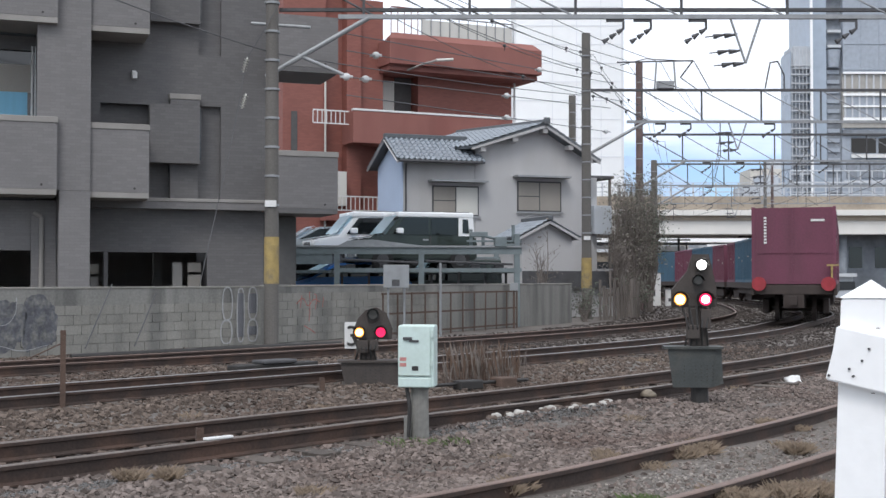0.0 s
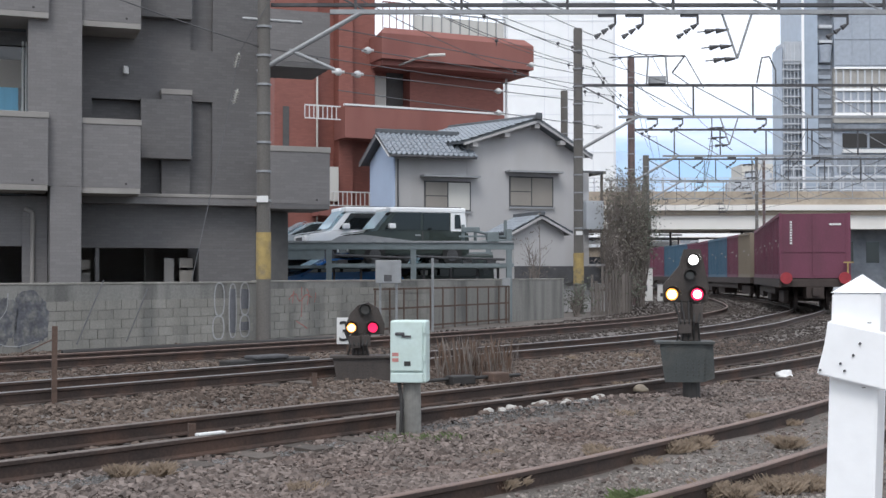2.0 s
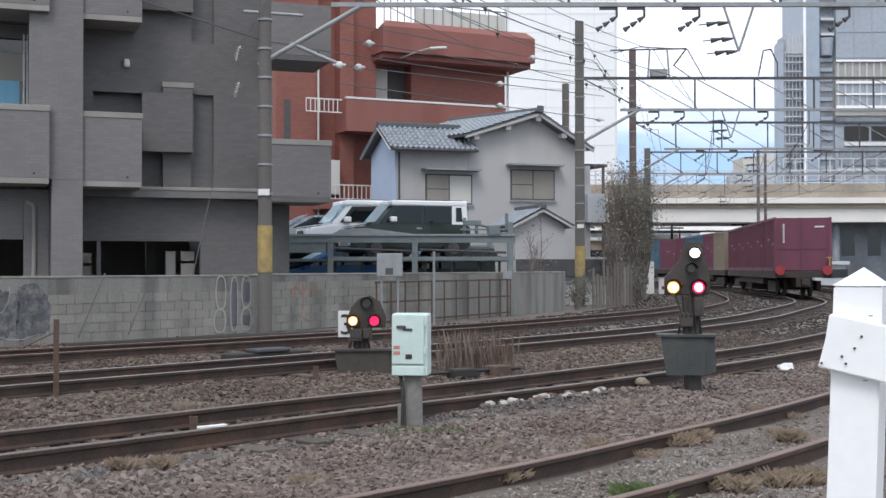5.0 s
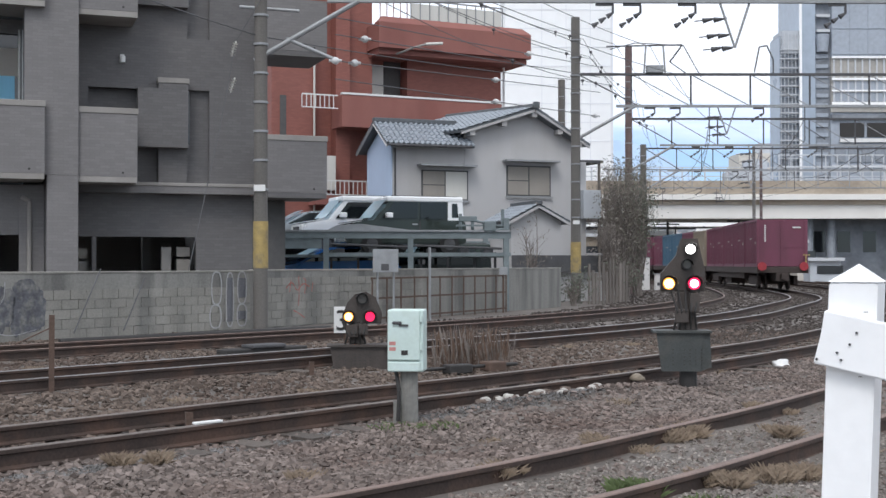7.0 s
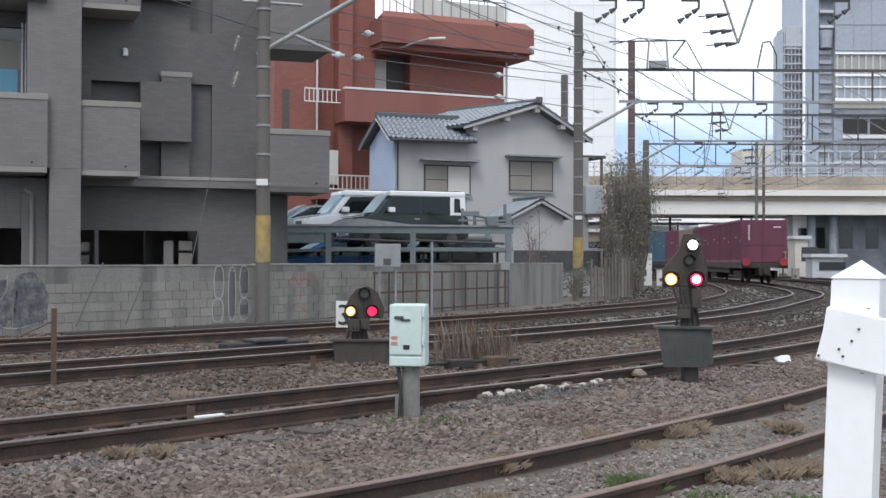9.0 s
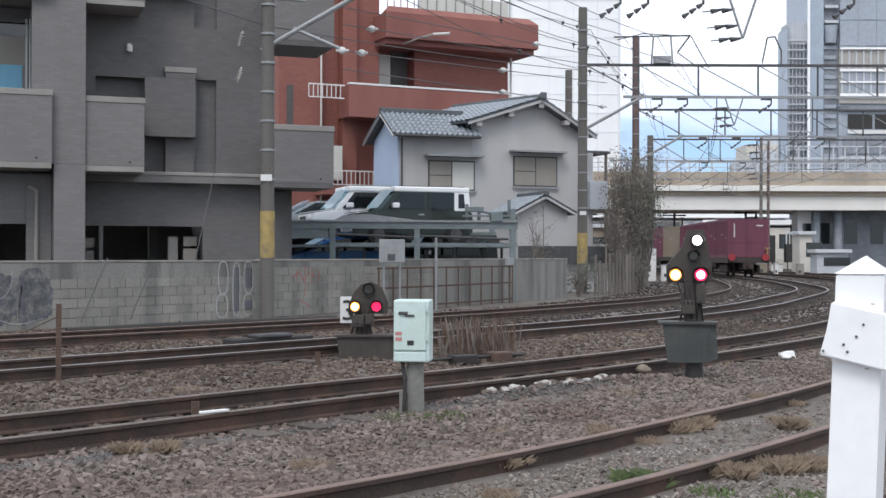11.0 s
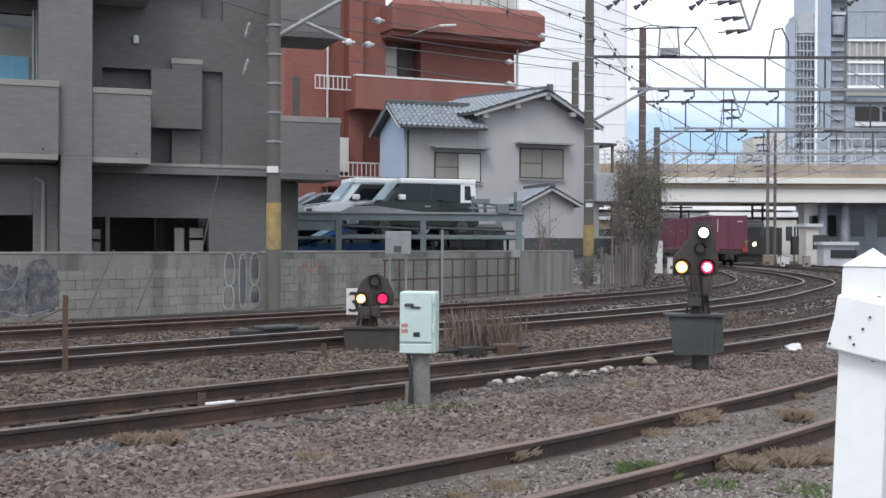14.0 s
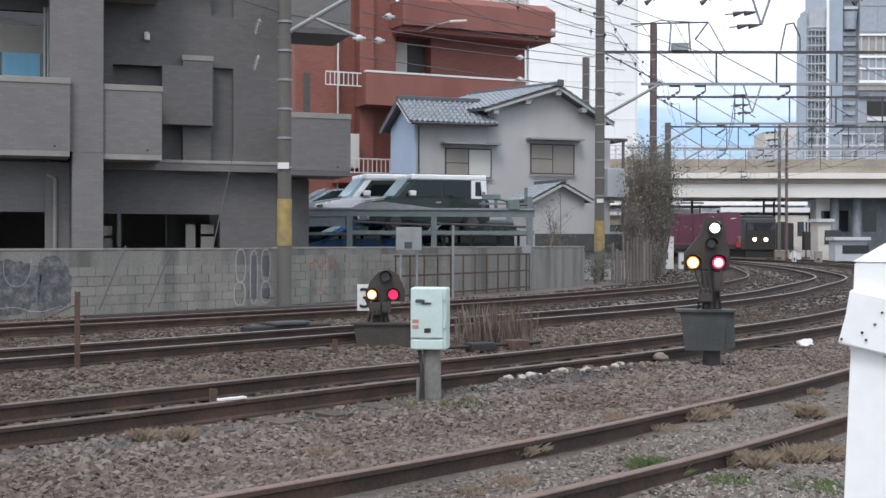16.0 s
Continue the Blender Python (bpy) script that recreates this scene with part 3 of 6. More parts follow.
# ---- red building ----
def red_building():
    R = thing("red_building", pose(0, 60, 0, 0, 0, 25), "brick-red tiled mid-rise with deep projecting balconies", "building")
    for q in ((-4.5, -3.2, 0, 9, 0, 15), (-1.35, 3.83, 0, 9, 0, 12.5), (-3.2, -1.35, 0, 9, 0, 9.2), (-3.2, -1.35, 0.8, 9, 9.2, 12.5),
              (-8.3, -6.2, -0.2, 9, 0, 24), (-6.2, -4.5, 0.3, 9, 0, 24), (-5.2, -4.5, -0.4, 0.298, 0, 24)):
        part("wall", box(BM(), *q), M_RED, R)
    part("door", box(BM(), -3.1, -2.3, 0.74, 0.79, 9.3, 11.3), M_CURTAIN, R, "cream recessed door")
    # Thin dark sheet painting the shade beside the recessed door.
    part("lintel_shade_sheet", box(BM(), -2.28, -1.4, 0.74, 0.79, 9.3, 11.5), M_DARKIN, R)
    b = part("balcony", box(BM(), -5.3, 3.09, -1.5, -1.32, 7.93, 9.42), M_RED2, R, "red balcony parapet")
    part("slab", box(BM(), -5.29, 3.08, -1.315, 0.0, 7.94, 8.12), M_RED2, b)
    part("side_panel", box(BM(), -5.29, -5.1, -1.31, 0.0, 8.125, 9.42), M_RED2, b)
    part("side_panel", box(BM(), 2.9, 3.08, -1.31, 0.0, 8.125, 9.42), M_RED2, b)
    part("handrail", box(BM(), -5.32, 3.12, -1.53, -1.29, 9.424, 9.52, 0.01), M_WHITE, b, "white handrail")
    t = part("balcony", box(BM(), -3.5, 4.7, -1.6, -1.4, 11.75, 12.95, 0.02), M_RED2, R, "thick red top parapet")
    cop = BM()
    v = [cop.verts.new(p) for p in ((-3.5, -1.6, 12.953), (4.7, -1.6, 12.953), (4.4, -1.2, 13.3), (-3.2, -1.2, 13.3), (-3.5, -1.0, 12.953), (4.7, -1.0, 12.953))]
    for q in ((0, 1, 2, 3), (3, 2, 5, 4), (0, 3, 4), (1, 5, 2), (0, 4, 5, 1)):
        cop.faces.new([v[i] for i in q])
    part("coping", cop, M_RED2, t, "sloping red coping")
    part("slab", box(BM(), -3.49, 4.69, -1.395, 3.0, 11.76, 12.1), M_RED2, t)
    part("side_panel", box(BM(), 4.5, 4.69, -1.39, 3.0, 12.105, 12.94), M_RED2, t)
    part("side_panel", box(BM(), -3.49, -3.3, -1.39, 3.0, 12.105, 12.94), M_RED2, t)
    part("eave_soffit", box(BM(), -3.4, 4.6, -1.3, 2.9, 11.5, 11.755), M_RED2, t)
    # railings
    def railing(x0, x1, y, z0, z1, m, step=0.22):
        rl = part("railing", box(BM(), x0, x1, y - 0.03, y + 0.03, z1 - 0.06, z1), m, R, "white metal railing")
        part("bottom_rail", box(BM(), x0, x1, y - 0.02, y + 0.02, z0, z0 + 0.05), m, rl)
        me = mesh_of("baluster", box(BM(), -0.018, 0.018, y - 0.018, y + 0.018, z0 + 0.051, z1 - 0.061), m)
        x = x0
        while x <= x1:
            o = new("baluster", me)
            o.parent = rl
            o.location.x = x
            x += step
    railing(-7.2, -5.45, -1.3, 8.75, 9.4, M_WHITE)
    railing(-6.4, -3.4, -1.2, 4.75, 5.45, M_WHITE)
    railing(-3.2, -1.7, -1.0, 12.96, 14.6, M_RED2, 0.35)
    railing(-1.6, 3.4, -1.0, 12.96, 14.3, M_STEEL, 0.5)
    part("roof_mesh", box(BM(), -1.55, 3.35, -0.95, -0.93, 13.0, 14.1), M_CURTAIN, R, "pale mesh screen on the roof")
    part("balcony_box", box(BM(), -6.5, -3.6, -1.2, 0, 4.3, 4.74), M_RED2, R)
    part("panel", box(BM(), -6.1, -5.4, -0.9, -0.3, 5.0, 6.6), M_CURTAIN, R, "cream panel")
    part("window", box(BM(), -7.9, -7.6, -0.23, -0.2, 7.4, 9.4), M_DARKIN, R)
    lamp = part("wall_lamp", bar(bar(BM(), (-2.5, -1.3, 11.52), (-1.9, -1.75, 11.78), 0.05, 8), (-1.9, -1.75, 11.78), (-1.2, -1.9, 12.0), 0.05, 8), M_LEDGE, R, "pale curved lamp arm under the parapet")
    part("lantern", bar(BM(), (-1.22, -1.9, 12.0), (-0.4, -2.0, 12.08), 0.07, 10), M_CURTAIN, lamp)
    part("drainpipe", bar(BM(), (3.95, -0.1, 0), (3.95, -0.1, 11.7), 0.06), M_WHITE, R)
    part("drainpipe", bar(BM(), (-6.25, -0.3, 4), (-6.25, -0.3, 12), 0.05), M_CURTAIN, R)
    return R


red_building()


# ---- tiled-roof house ----
def roof_slope(parent, p0, along, up, cols, rows, name="roof"):
    """A tiled slope: an under-sheet and rounded tile columns in courses. p0: lower corner; along, up: its two edges."""
    p0, along, up = Vector(p0), Vector(along), Vector(up)
    nrm = along.cross(up).normalized()
    if nrm.z < 0:
        nrm = -nrm
    bm = BM()
    a = [bm.verts.new(p) for p in (p0, p0 + along, p0 + along + up, p0 + up)]
    b = [bm.verts.new(v.co - nrm * 0.1) for v in a]
    bm.faces.new(a)
    bm.faces.new(list(reversed(b)))
    for i in range(4):
        bm.faces.new((a[i], b[i], b[(i + 1) % 4], a[(i + 1) % 4]))
    r = part(name, bm, M_ROOFD, parent, "blue-grey tiled roof slope")
    bm = BM()
    n = 5
    for c in range(cols):
        for k in range(rows):
            q = []
            for e in (0, 1):
                for j in range(n):
                    u = (c + j / (n - 1)) / cols
                    lift = 0.03 + 0.045 * math.sin(math.pi * 2 * j / (n - 1)) + (0.035 if e == 0 else 0.0)
                    q.append(bm.verts.new(p0 + along * u + up * ((k + e * 1.02) / rows) + nrm * lift))
            for j in range(n - 1):
                bm.faces.new((q[j], q[j + 1], q[n + j + 1], q[n + j]))
            lip = [bm.verts.new(q[j].co - nrm * 0.035) for j in range(n)]
            for j in range(n - 1):
                bm.faces.new((lip[j], lip[j + 1], q[j + 1], q[j]))
    tagged(part("roof_tile", bm, M_ROOF, r), kind="stuff")
    return r


def window_unit(parent, x0, x1, z0, z1, y, ml, mr, hood=True):
    w = part("window", box(BM(), x0, x1, y - 0.02, y + 0.02, z0, z1), M_DARKST, parent, "sliding window with drawn curtains under a small hood")
    m = (x0 + x1) / 2
    part("pane", box(BM(), x0 + 0.06, m - 0.03, y - 0.045, y - 0.022, z0 + 0.06, z1 - 0.06), ml, w)
    part("meeting_rail", box(BM(), x0 + 0.06, m - 0.03, y - 0.05, y - 0.046, (z0 + z1) / 2 - 0.02, (z0 + z1) / 2 + 0.02), M_DARKST, w)
    part("pane", box(BM(), m + 0.03, x1 - 0.06, y - 0.03, y - 0.021, z0 + 0.06, z1 - 0.06), mr, w)
    part("sill", box(BM(), x0 - 0.05, x1 + 0.05, y - 0.12, y - 0.05, z0 - 0.07, z0), M_STEEL, w)
    if hood:
        bm = prism(BM(), [(x0 - 0.2, z1 + 0.14), (x1 + 0.25, z1 + 0.14), (x1 + 0.25, z1 + 0.22), (x0 - 0.2, z1 + 0.22)], y - 0.55, y)
        part("hood", bm, M_STEEL, w, "grey metal window hood")


def house():
    H = thing("house", pose(4.42, 54, 0, 0, 0, 20), "two-storey grey stucco house with blue-grey tiled gable roofs", "house")
    bm = BM()
    prism(bm, [(-3.22, 0), (2.2, 0), (2.2, 6.98), (-0.05, 8.28), (-3.22, 7.3)], 0, 0.35)
    box(bm, -3.2, 2.19, 0.351, 7.0, 0, 6.85)
    part("wall", bm, M_STUCCO, H, "grey stucco gable wall")
    part("wing_wall", box(BM(), -6.5, -3.23, 0.01, 3.5, 0, 6.6), M_STUCCO, H, "grey stucco wing wall")
    gab = BM()
    v = [[gab.verts.new((x, y, z)) for y, z in ((0.02, 0), (3.5, 0), (3.5, 6.62), (1.36, 7.5), (0.02, 6.72))] for x in (-6.57, -6.502)]
    gab.faces.new(v[0])
    gab.faces.new(list(reversed(v[1])))
    for i in range(5):
        gab.faces.new((v[0][i], v[1][i], v[1][(i + 1) % 5], v[0][(i + 1) % 5]))
    bmesh.ops.recalc_face_normals(gab, faces=gab.faces)
    part("side_wall", gab, M_BLUEWALL, H, "pale blue side wall")
    # main gable roof, ridge running back
    roof_slope(H, (-3.6, -0.5, 7.3), (-2.3, 5.0, 0), (3.55, 0, 1.15), 20, 10)
    roof_slope(H, (0.35, 4.5, 6.88), (2.3, -5.0, 0), (-2.7, 0, 1.57), 20, 9)
    bm = BM()
    bar(bm, (-0.02, -0.6, 8.5), (-2.35, 4.5, 8.5), 0.12, 8)
    box(bm, -0.2, 0.1, -0.66, -0.55, 8.38, 8.68, 0.03)
    part("ridge", bm, M_ROOFD, H, "dark ridge tiles")
    for x0, x1, z0 in ((-3.55, -0.06, 7.14), (2.62, -0.04, 6.72)):
        bm = prism(BM(), [(x0, z0), (x1, 8.24), (x1, 8.36), (x0, z0 + 0.1)], -0.52, -0.42)
        part("bargeboard", bm, M_STUCCO, H, "pale grey bargeboard")
    me = mesh_of("bracket", box(BM(), -0.12, 0.12, -0.45, 0.0, -0.1, 0.1), M_STUCCO)
    for x, z in ((-3.0, 7.2), (-1.5, 7.68), (-0.05, 8.12), (1.2, 7.42), (2.15, 6.87)):
        o = new("bracket", me)
        o.parent = H
        o.location = (x, 0, z)
    # wing roof, ridge along the front
    roof_slope(H, (-6.95, -0.55, 6.62), (4.0, 0, 0), (0, 1.9, 1.12), 17, 7)
    roof_slope(H, (-2.95, 3.95, 6.6), (-4.0, 0, 0), (0, -2.6, 1.14), 17, 7)
    for y0, z0 in ((-0.55, 6.52), (3.95, 6.5)):
        bm = bar(BM(), (-6.93, y0, z0), (-6.93, 1.36, 7.62), 0.055, 4)
        part("verge_board", bm, M_STUCCO, H, "pale verge board")
    part("ridge", box(BM(), -6.95, -3.1, 1.22, 1.5, 7.72, 7.92, 0.03), M_ROOFD, H)
    bm = BM()
    bar(bm, (-6.9, -0.62, 6.56), (-3.1, -0.62, 6.58), 0.06)
    bar(bm, (-6.4, -0.05, 6.5), (-6.4, -0.05, 0.5), 0.04)
    part("gutter", bm, M_DARKST, H)
    window_unit(H, -5.2, -3.05, 4.3, 5.6, 0.0, M_CURTAIN2, M_CURTAIN)
    window_unit(H, -1.23, 0.91, 4.55, 5.9, -0.01, M_CURTAIN2, M_CURTAIN2)
    part("side_annexe", box(BM(), 2.202, 3.0, 0.6, 5.0, 0, 6.2), M_STUCCO, H)
    part("verandah_roof", box(BM(), 2.2, 4.0, 0.8, 4.6, 6.2, 6.32), M_DARKST, H)
    part("verandah_post", box(BM(), 3.8, 3.9, 0.9, 1.0, 0, 6.2), M_WOOD, H)
    part("meter_box", box(BM(), 2.21, 2.6, 0.4, 1.2, 4.0, 5.2), M_HAZE, H)
    part("side_window", box(BM(), 2.2, 2.23, 1.5, 3.2, 4.3, 6.0), M_DARKST, H)
    s = part("porch_wall", prism(BM(), [(-2.72, 0), (-0.48, 0), (-0.48, 3.38), (-1.6, 3.9), (-2.72, 3.38)], -3.9, -1.4), M_STUCCO, H, "low gabled front annexe")
    roof_slope(s, (-3.0, -4.2, 3.26), (0, 2.7, 0), (1.4, 0, 0.71), 10, 5)
    roof_slope(s, (-0.2, -1.5, 3.26), (0, -2.7, 0), (-1.4, 0, 0.71), 10, 5)
    part("ridge", box(BM(), -1.72, -1.48, -4.3, -1.5, 3.96, 4.14, 0.03), M_ROOFD, s)
    part("bargeboard", prism(BM(), [(-3.0, 3.12), (-1.6, 3.83), (-0.2, 3.12), (-0.2, 3.22), (-1.6, 3.94), (-3.0, 3.22)], -4.22, -4.14), M_STUCCO, s)
    part("skirting", box(BM(), -2.7, 2.1, -3.93, -3.9, 1.2, 1.9), M_DARKST, s)
    part("garden_wall", box(BM(), -0.475, 2.2, -3.6, -3.4, 0, 2.0), M_STUCCO, H)
    part("balcony_box", box(BM(), 2.62, 3.5, 0.1, 0.58, 3.6, 4.9, 0.02), M_HAZE, H, "pale blue-grey balcony box")
    return H


house()


# ---- bridge over the tracks ----
def bridge():
    B = thing("road_bridge", pose(62, 118, 0), "beige concrete road bridge crossing over the tracks", "bridge")
    part("deck", box(BM(), -62, 70, 0, 12, 7.3, 8.1), M_BRIDGE, B)
    part("parapet", box(BM(), -62, 70, -0.3, -0.005, 8.3, 9.6), M_BRIDGE, B, "stained beige parapet")
    part("fascia", box(BM(), -62, 70, -0.5, -0.01, 7.75, 8.295), M_BRIDGEW, B, "pale edge strip")
    for y in (0.2, 4, 8, 11.5):
        part("girder", box(BM(), -62, 70, y, y + 0.5, 5.95, 7.295), M_BRIDGEW, B, "pale bridge girder")
    me = mesh_of("pier", box(BM(), -1.0, 1.0, 1, 11, 0, 5.945, 0.05), M_TOWER)
    for x in (-58, 16, 45):
        o = new("pier", me)
        o.parent = B
        o.location.x = x - 1
    me = mesh_of("column", bar(BM(), (0, 2, 0), (0, 2, 5.945), 0.42, 16), M_DEPOT)
    for x in (-24.8, -22.6, -15.0, -10.0):
        o = new("column", me)
        o.parent = B
        o.location.x = x
    bm = BM()
    x = -62
    while x < 70:
        box(bm, x, x + 0.12, -0.2, -0.1, 9.6, 10.9)
        x += 2.2
    for z in (10.0, 10.45, 10.88):
        box(bm, -62, 70, -0.18, -0.12, z, z + 0.07)
    part("guard_rail", bm, M_SCAF, B, "grey pipe guard rail")
    return B


bridge()


# ---- tower under construction ----
def tower():
    T = thing("tower_block", pose(46.6, 160, 0), "grey tower block wrapped in scaffolding with pale glass shaft", "building")

    def repeat(name, bm, material, spots):
        me = mesh_of(name, bm, material)
        for spot in spots:
            o = new(name, me)
            o.parent = T
            o.location = spot
    part("edge_panel", box(BM(), -0.65, -0.56, 0.4, 4.9, 0, 31.6), M_TOWERB, T, "pale blue-grey edge panel")
    part("scaffold_core", box(BM(), -0.55, 1.9, 0.8, 4.8, 0, 31.8), M_TOWER, T)
    part("scaffold_cap", box(BM(), -0.3, 1.9, 0.3, 4.6, 29.4, 32.4), M_HAZE, T)
    part("glass_shaft", box(BM(), 1.95, 4.0, 0, 10, 0, 62), M_TOWERB, T, "pale blue glass shaft")
    part("shaft_fin", box(BM(), 1.85, 2.15, -0.3, -0.005, 0, 62), M_PALEB, T)
    part("dark_shaft", box(BM(), 4.0, 6.2, 0.9, 10, 0, 62), M_DEPOT, T)
    part("body", box(BM(), 6.2, 40, 0, 20, 28.9, 62), M_TOWER, T, "blue-grey glazed upper storeys")
    part("grid_block", box(BM(), 6.2, 40, 0.3, 20, 21.6, 28.9), M_BEIGEP, T, "beige gridded storeys")
    part("lower_body", box(BM(), 6.2, 40, 0.6, 20, 0, 21.6), M_TOWER, T)
    # scaffold bays
    repeat("window_bay", box(BM(), -0.3, 1.6, 0.72, 0.798, 0, 0.62), M_DEPOT, [(0, 0, 1.2 * k + 1.3) for k in range(24)])
    repeat("scaffold_deck", box(BM(), -0.6, 1.9, 0.1, 0.7, 0, 0.12), M_SCAF, [(0, 0, 1.2 * k + 1) for k in range(25)])
    repeat("scaffold_tube", bar(BM(), (0, 0.15, 0), (0, 0.15, 32), 0.05, 5), M_SCAF, [(-0.5 + 0.48 * i, 0, 0) for i in range(6)])
    # shaft with short balconies
    repeat("balcony", box(BM(), 4.2, 6.0, 0.1, 0.88, 0, 0.35), M_SCAF, [(0, 0, z) for z in (32.2, 34.2, 36.1, 39, 42, 45)])
    repeat("louvre", box(BM(), 4.3, 5.9, 0.7, 0.895, 0, 0.5), M_TOWER, [(0, 0, 1.3 * k + 8) for k in range(17)])
    part("rounded_bay", bar(BM(), (5.1, 0.7, 29.6), (5.1, 0.7, 31.9), 0.75, 16, 1.0), M_TOWER, T)
    # upper glazing lines, beige grid, dark open floors
    repeat("glazing_bar", box(BM(), -0.05, 0.05, -0.08, -0.004, 29, 62), M_TOWER, [(6.2 + 2.4 * i, 0, 0) for i in range(1, 9)])
    repeat("transom", box(BM(), 6.25, 40, -0.08, -0.004, 0, 0.12), M_TOWER, [(0, 0, 29.2 + 3.4 * k) for k in range(8)])
    repeat("mullion", box(BM(), -0.1, 0.1, 0.1, 0.298, 22.6, 28.6), M_SCAF, [(6.5 + 0.95 * i, 0, 0) for i in range(26)])
    repeat("window_pane", box(BM(), 0.12, 0.83, 0.2, 0.296, 0, 1.2), M_TOWER, [(6.5 + 0.95 * i, 0, z) for i in range(25) for z in (24.5, 23.0)])
    for z, h in ((28.7, 0.25), (25.8, 0.3), (24.3, 0.2), (22.5, 0.4)):
        part("storey_band", box(BM(), 6.2, 40, -0.05, 0.099, z, z + h), M_PALEB, T, "white storey band")
    repeat("open_bay", box(BM(), 0.1, 3.3, 0.4, 0.595, 18.3, 20.2), M_BLACK, [(7.3 + 3.6 * i, 0, 0) for i in range(8)])
    repeat("open_bay", box(BM(), 0.1, 1.5, 0.4, 0.595, 15.0, 17.0), M_DEPOT, [(6.6 + 1.8 * i, 0, 0) for i in range(16)])
    part("white_band", box(BM(), 7.3, 40, 0.1, 0.39, 17.6, 18.1), M_WHITE, T)
    part("soffit_band", box(BM(), 6.2, 40, 0.2, 0.595, 20.6, 21.3), M_DEPOT, T)
    part("rail_band", box(BM(), 6.2, 40, 0.1, 0.3, 14.3, 14.6), M_SCAF, T)
    bm = BM()
    for i in range(24):
        bar(bm, (-2 + i * 1.5, -4, 0), (-2 + i * 1.5, -4, 15.6), 0.09, 5)
    for z in (12.4, 14.0, 15.5):
        bar(bm, (-2, -4, z), (33, -4, z), 0.09, 5)
    part("site_frame", bm, M_SCAF, T, "pale steel site frame")
    return T


def high_rise():
    h = thing("high_rise", pose(12.0, 200, 0), "white panelled high-rise, pale against the bright sky", "building")
    part("wall", box(BM(), 0, 17.7, 0, 15, 0, 70), M_PALEB, h)
    me = mesh_of("floor_joint", box(BM(), -0.05, 17.75, -0.06, -0.004, 0, 0.1), M_JOINT)
    for k in range(22):
        o = new("floor_joint", me)
        o.parent = h
        o.location.z = 3.1 * (k + 1)
    me = mesh_of("panel_joint", box(BM(), 0, 0.1, -0.05, -0.004, 0, 70), M_JOINT)
    for x in (6.0, 10.0, 14.0):
        o = new("panel_joint", me)
        o.parent = h
        o.location.x = x
    part("corner_strip", box(BM(), 17.4, 17.8, -0.1, 0.3, 0, 70), M_JOINT, h)


high_rise()
tower()

# ---- far city and hills ----
rc = random.Random(5)
for i in range(26):
    w, hh, x, y = rc.uniform(10, 26), rc.uniform(16, 33), -10 + i * 6.5 + rc.uniform(-3, 3), rc.uniform(310, 420)
    bmc = BM()
    box(bmc, 0, w, 0, 12, 0, hh)
    b = thing("distant_building", pose(x, y, 0), "pale hazy distant city building", "building", "far city buildings")
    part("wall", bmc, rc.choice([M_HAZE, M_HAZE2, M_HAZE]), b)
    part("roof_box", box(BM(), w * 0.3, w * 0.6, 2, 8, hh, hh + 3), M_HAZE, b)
    me = mesh_of("window", box(BM(), 0, 1.6, -0.12, -0.005, 0, 1.5), M_TOWER)
    for k in range(int(hh / 3.4) - 3, int(hh / 3.4)):
        for j in range(int(w / 3)):
            o = new("window", me)
            o.parent = b
            o.location = (0.8 + j * 3, 0, k * 3.4 + 1)
mx = np.linspace(-900, 2600, 90)
mh = 250 + 60 * np.sin(mx / 210) + 30 * np.sin(mx / 75 + 1)
mv = [(x, 3000, -5) for x in mx] + [(x, 3150, h) for x, h in zip(mx, mh)] + [(x, 3600, -5) for x in mx]
mf = [(i, i + 1, 90 + i + 1, 90 + i) for i in range(89)] + [(90 + i, 90 + i + 1, 180 + i + 1, 180 + i) for i in range(89)]
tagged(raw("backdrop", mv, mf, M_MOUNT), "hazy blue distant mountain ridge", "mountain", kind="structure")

# ---- yard buildings and clutter beyond, under the bridge ----
def shed(x, y, w, d, h, m, label, rot=0):
    s = thing("yard_building", pose(x, y, 0, 0, 0, rot), label, "building")
    part("wall", box(BM(), 0, w, 0, d, 0, h), m, s)
    part("roof", box(BM(), -0.2, w + 0.2, -0.3, d + 0.2, h, h + 0.25), M_SCAF, s)
    n = max(2, int(w / 2.6))
    me = mesh_of("window", box(BM(), 0, 1.3, -0.05, -0.003, h * 0.45, h * 0.8), M_GLASSD)
    for i in range(n):
        o = new("window", me)
        o.parent = s
        o.location.x = 0.5 + i * (w - 1) / n
    return s


shed(37.6, 122, 14, 6, 6.0, M_DEPOT, "dark blue-grey railway depot building beside the tracks")
shed(35.7, 121.0, 1.5, 2, 5.9, M_PALEB, "narrow pale blue-white stair tower beside the depot")
shed(28.0, 90, 2.3, 1.6, 1.75, M_HAZE, "low pale blue equipment hut beside the tracks")
shed(28.5, 96, 1.0, 2, 3.2, M_HAZE2, "narrow white railway hut beside the tracks")
shed(12, 150, 14, 6, 6.0, M_HAZE, "pale station building beyond the bridge")
shed(28, 160, 20, 6, 5.4, M_HAZE2, "cream trackside building beyond the bridge")
shed(-6, 165, 18, 6, 7.5, M_TOWER, "grey trackside building beyond the bridge")
shed(11.0, 92, 2.6, 3, 3.6, M_TAN, "small tan trackside hut")
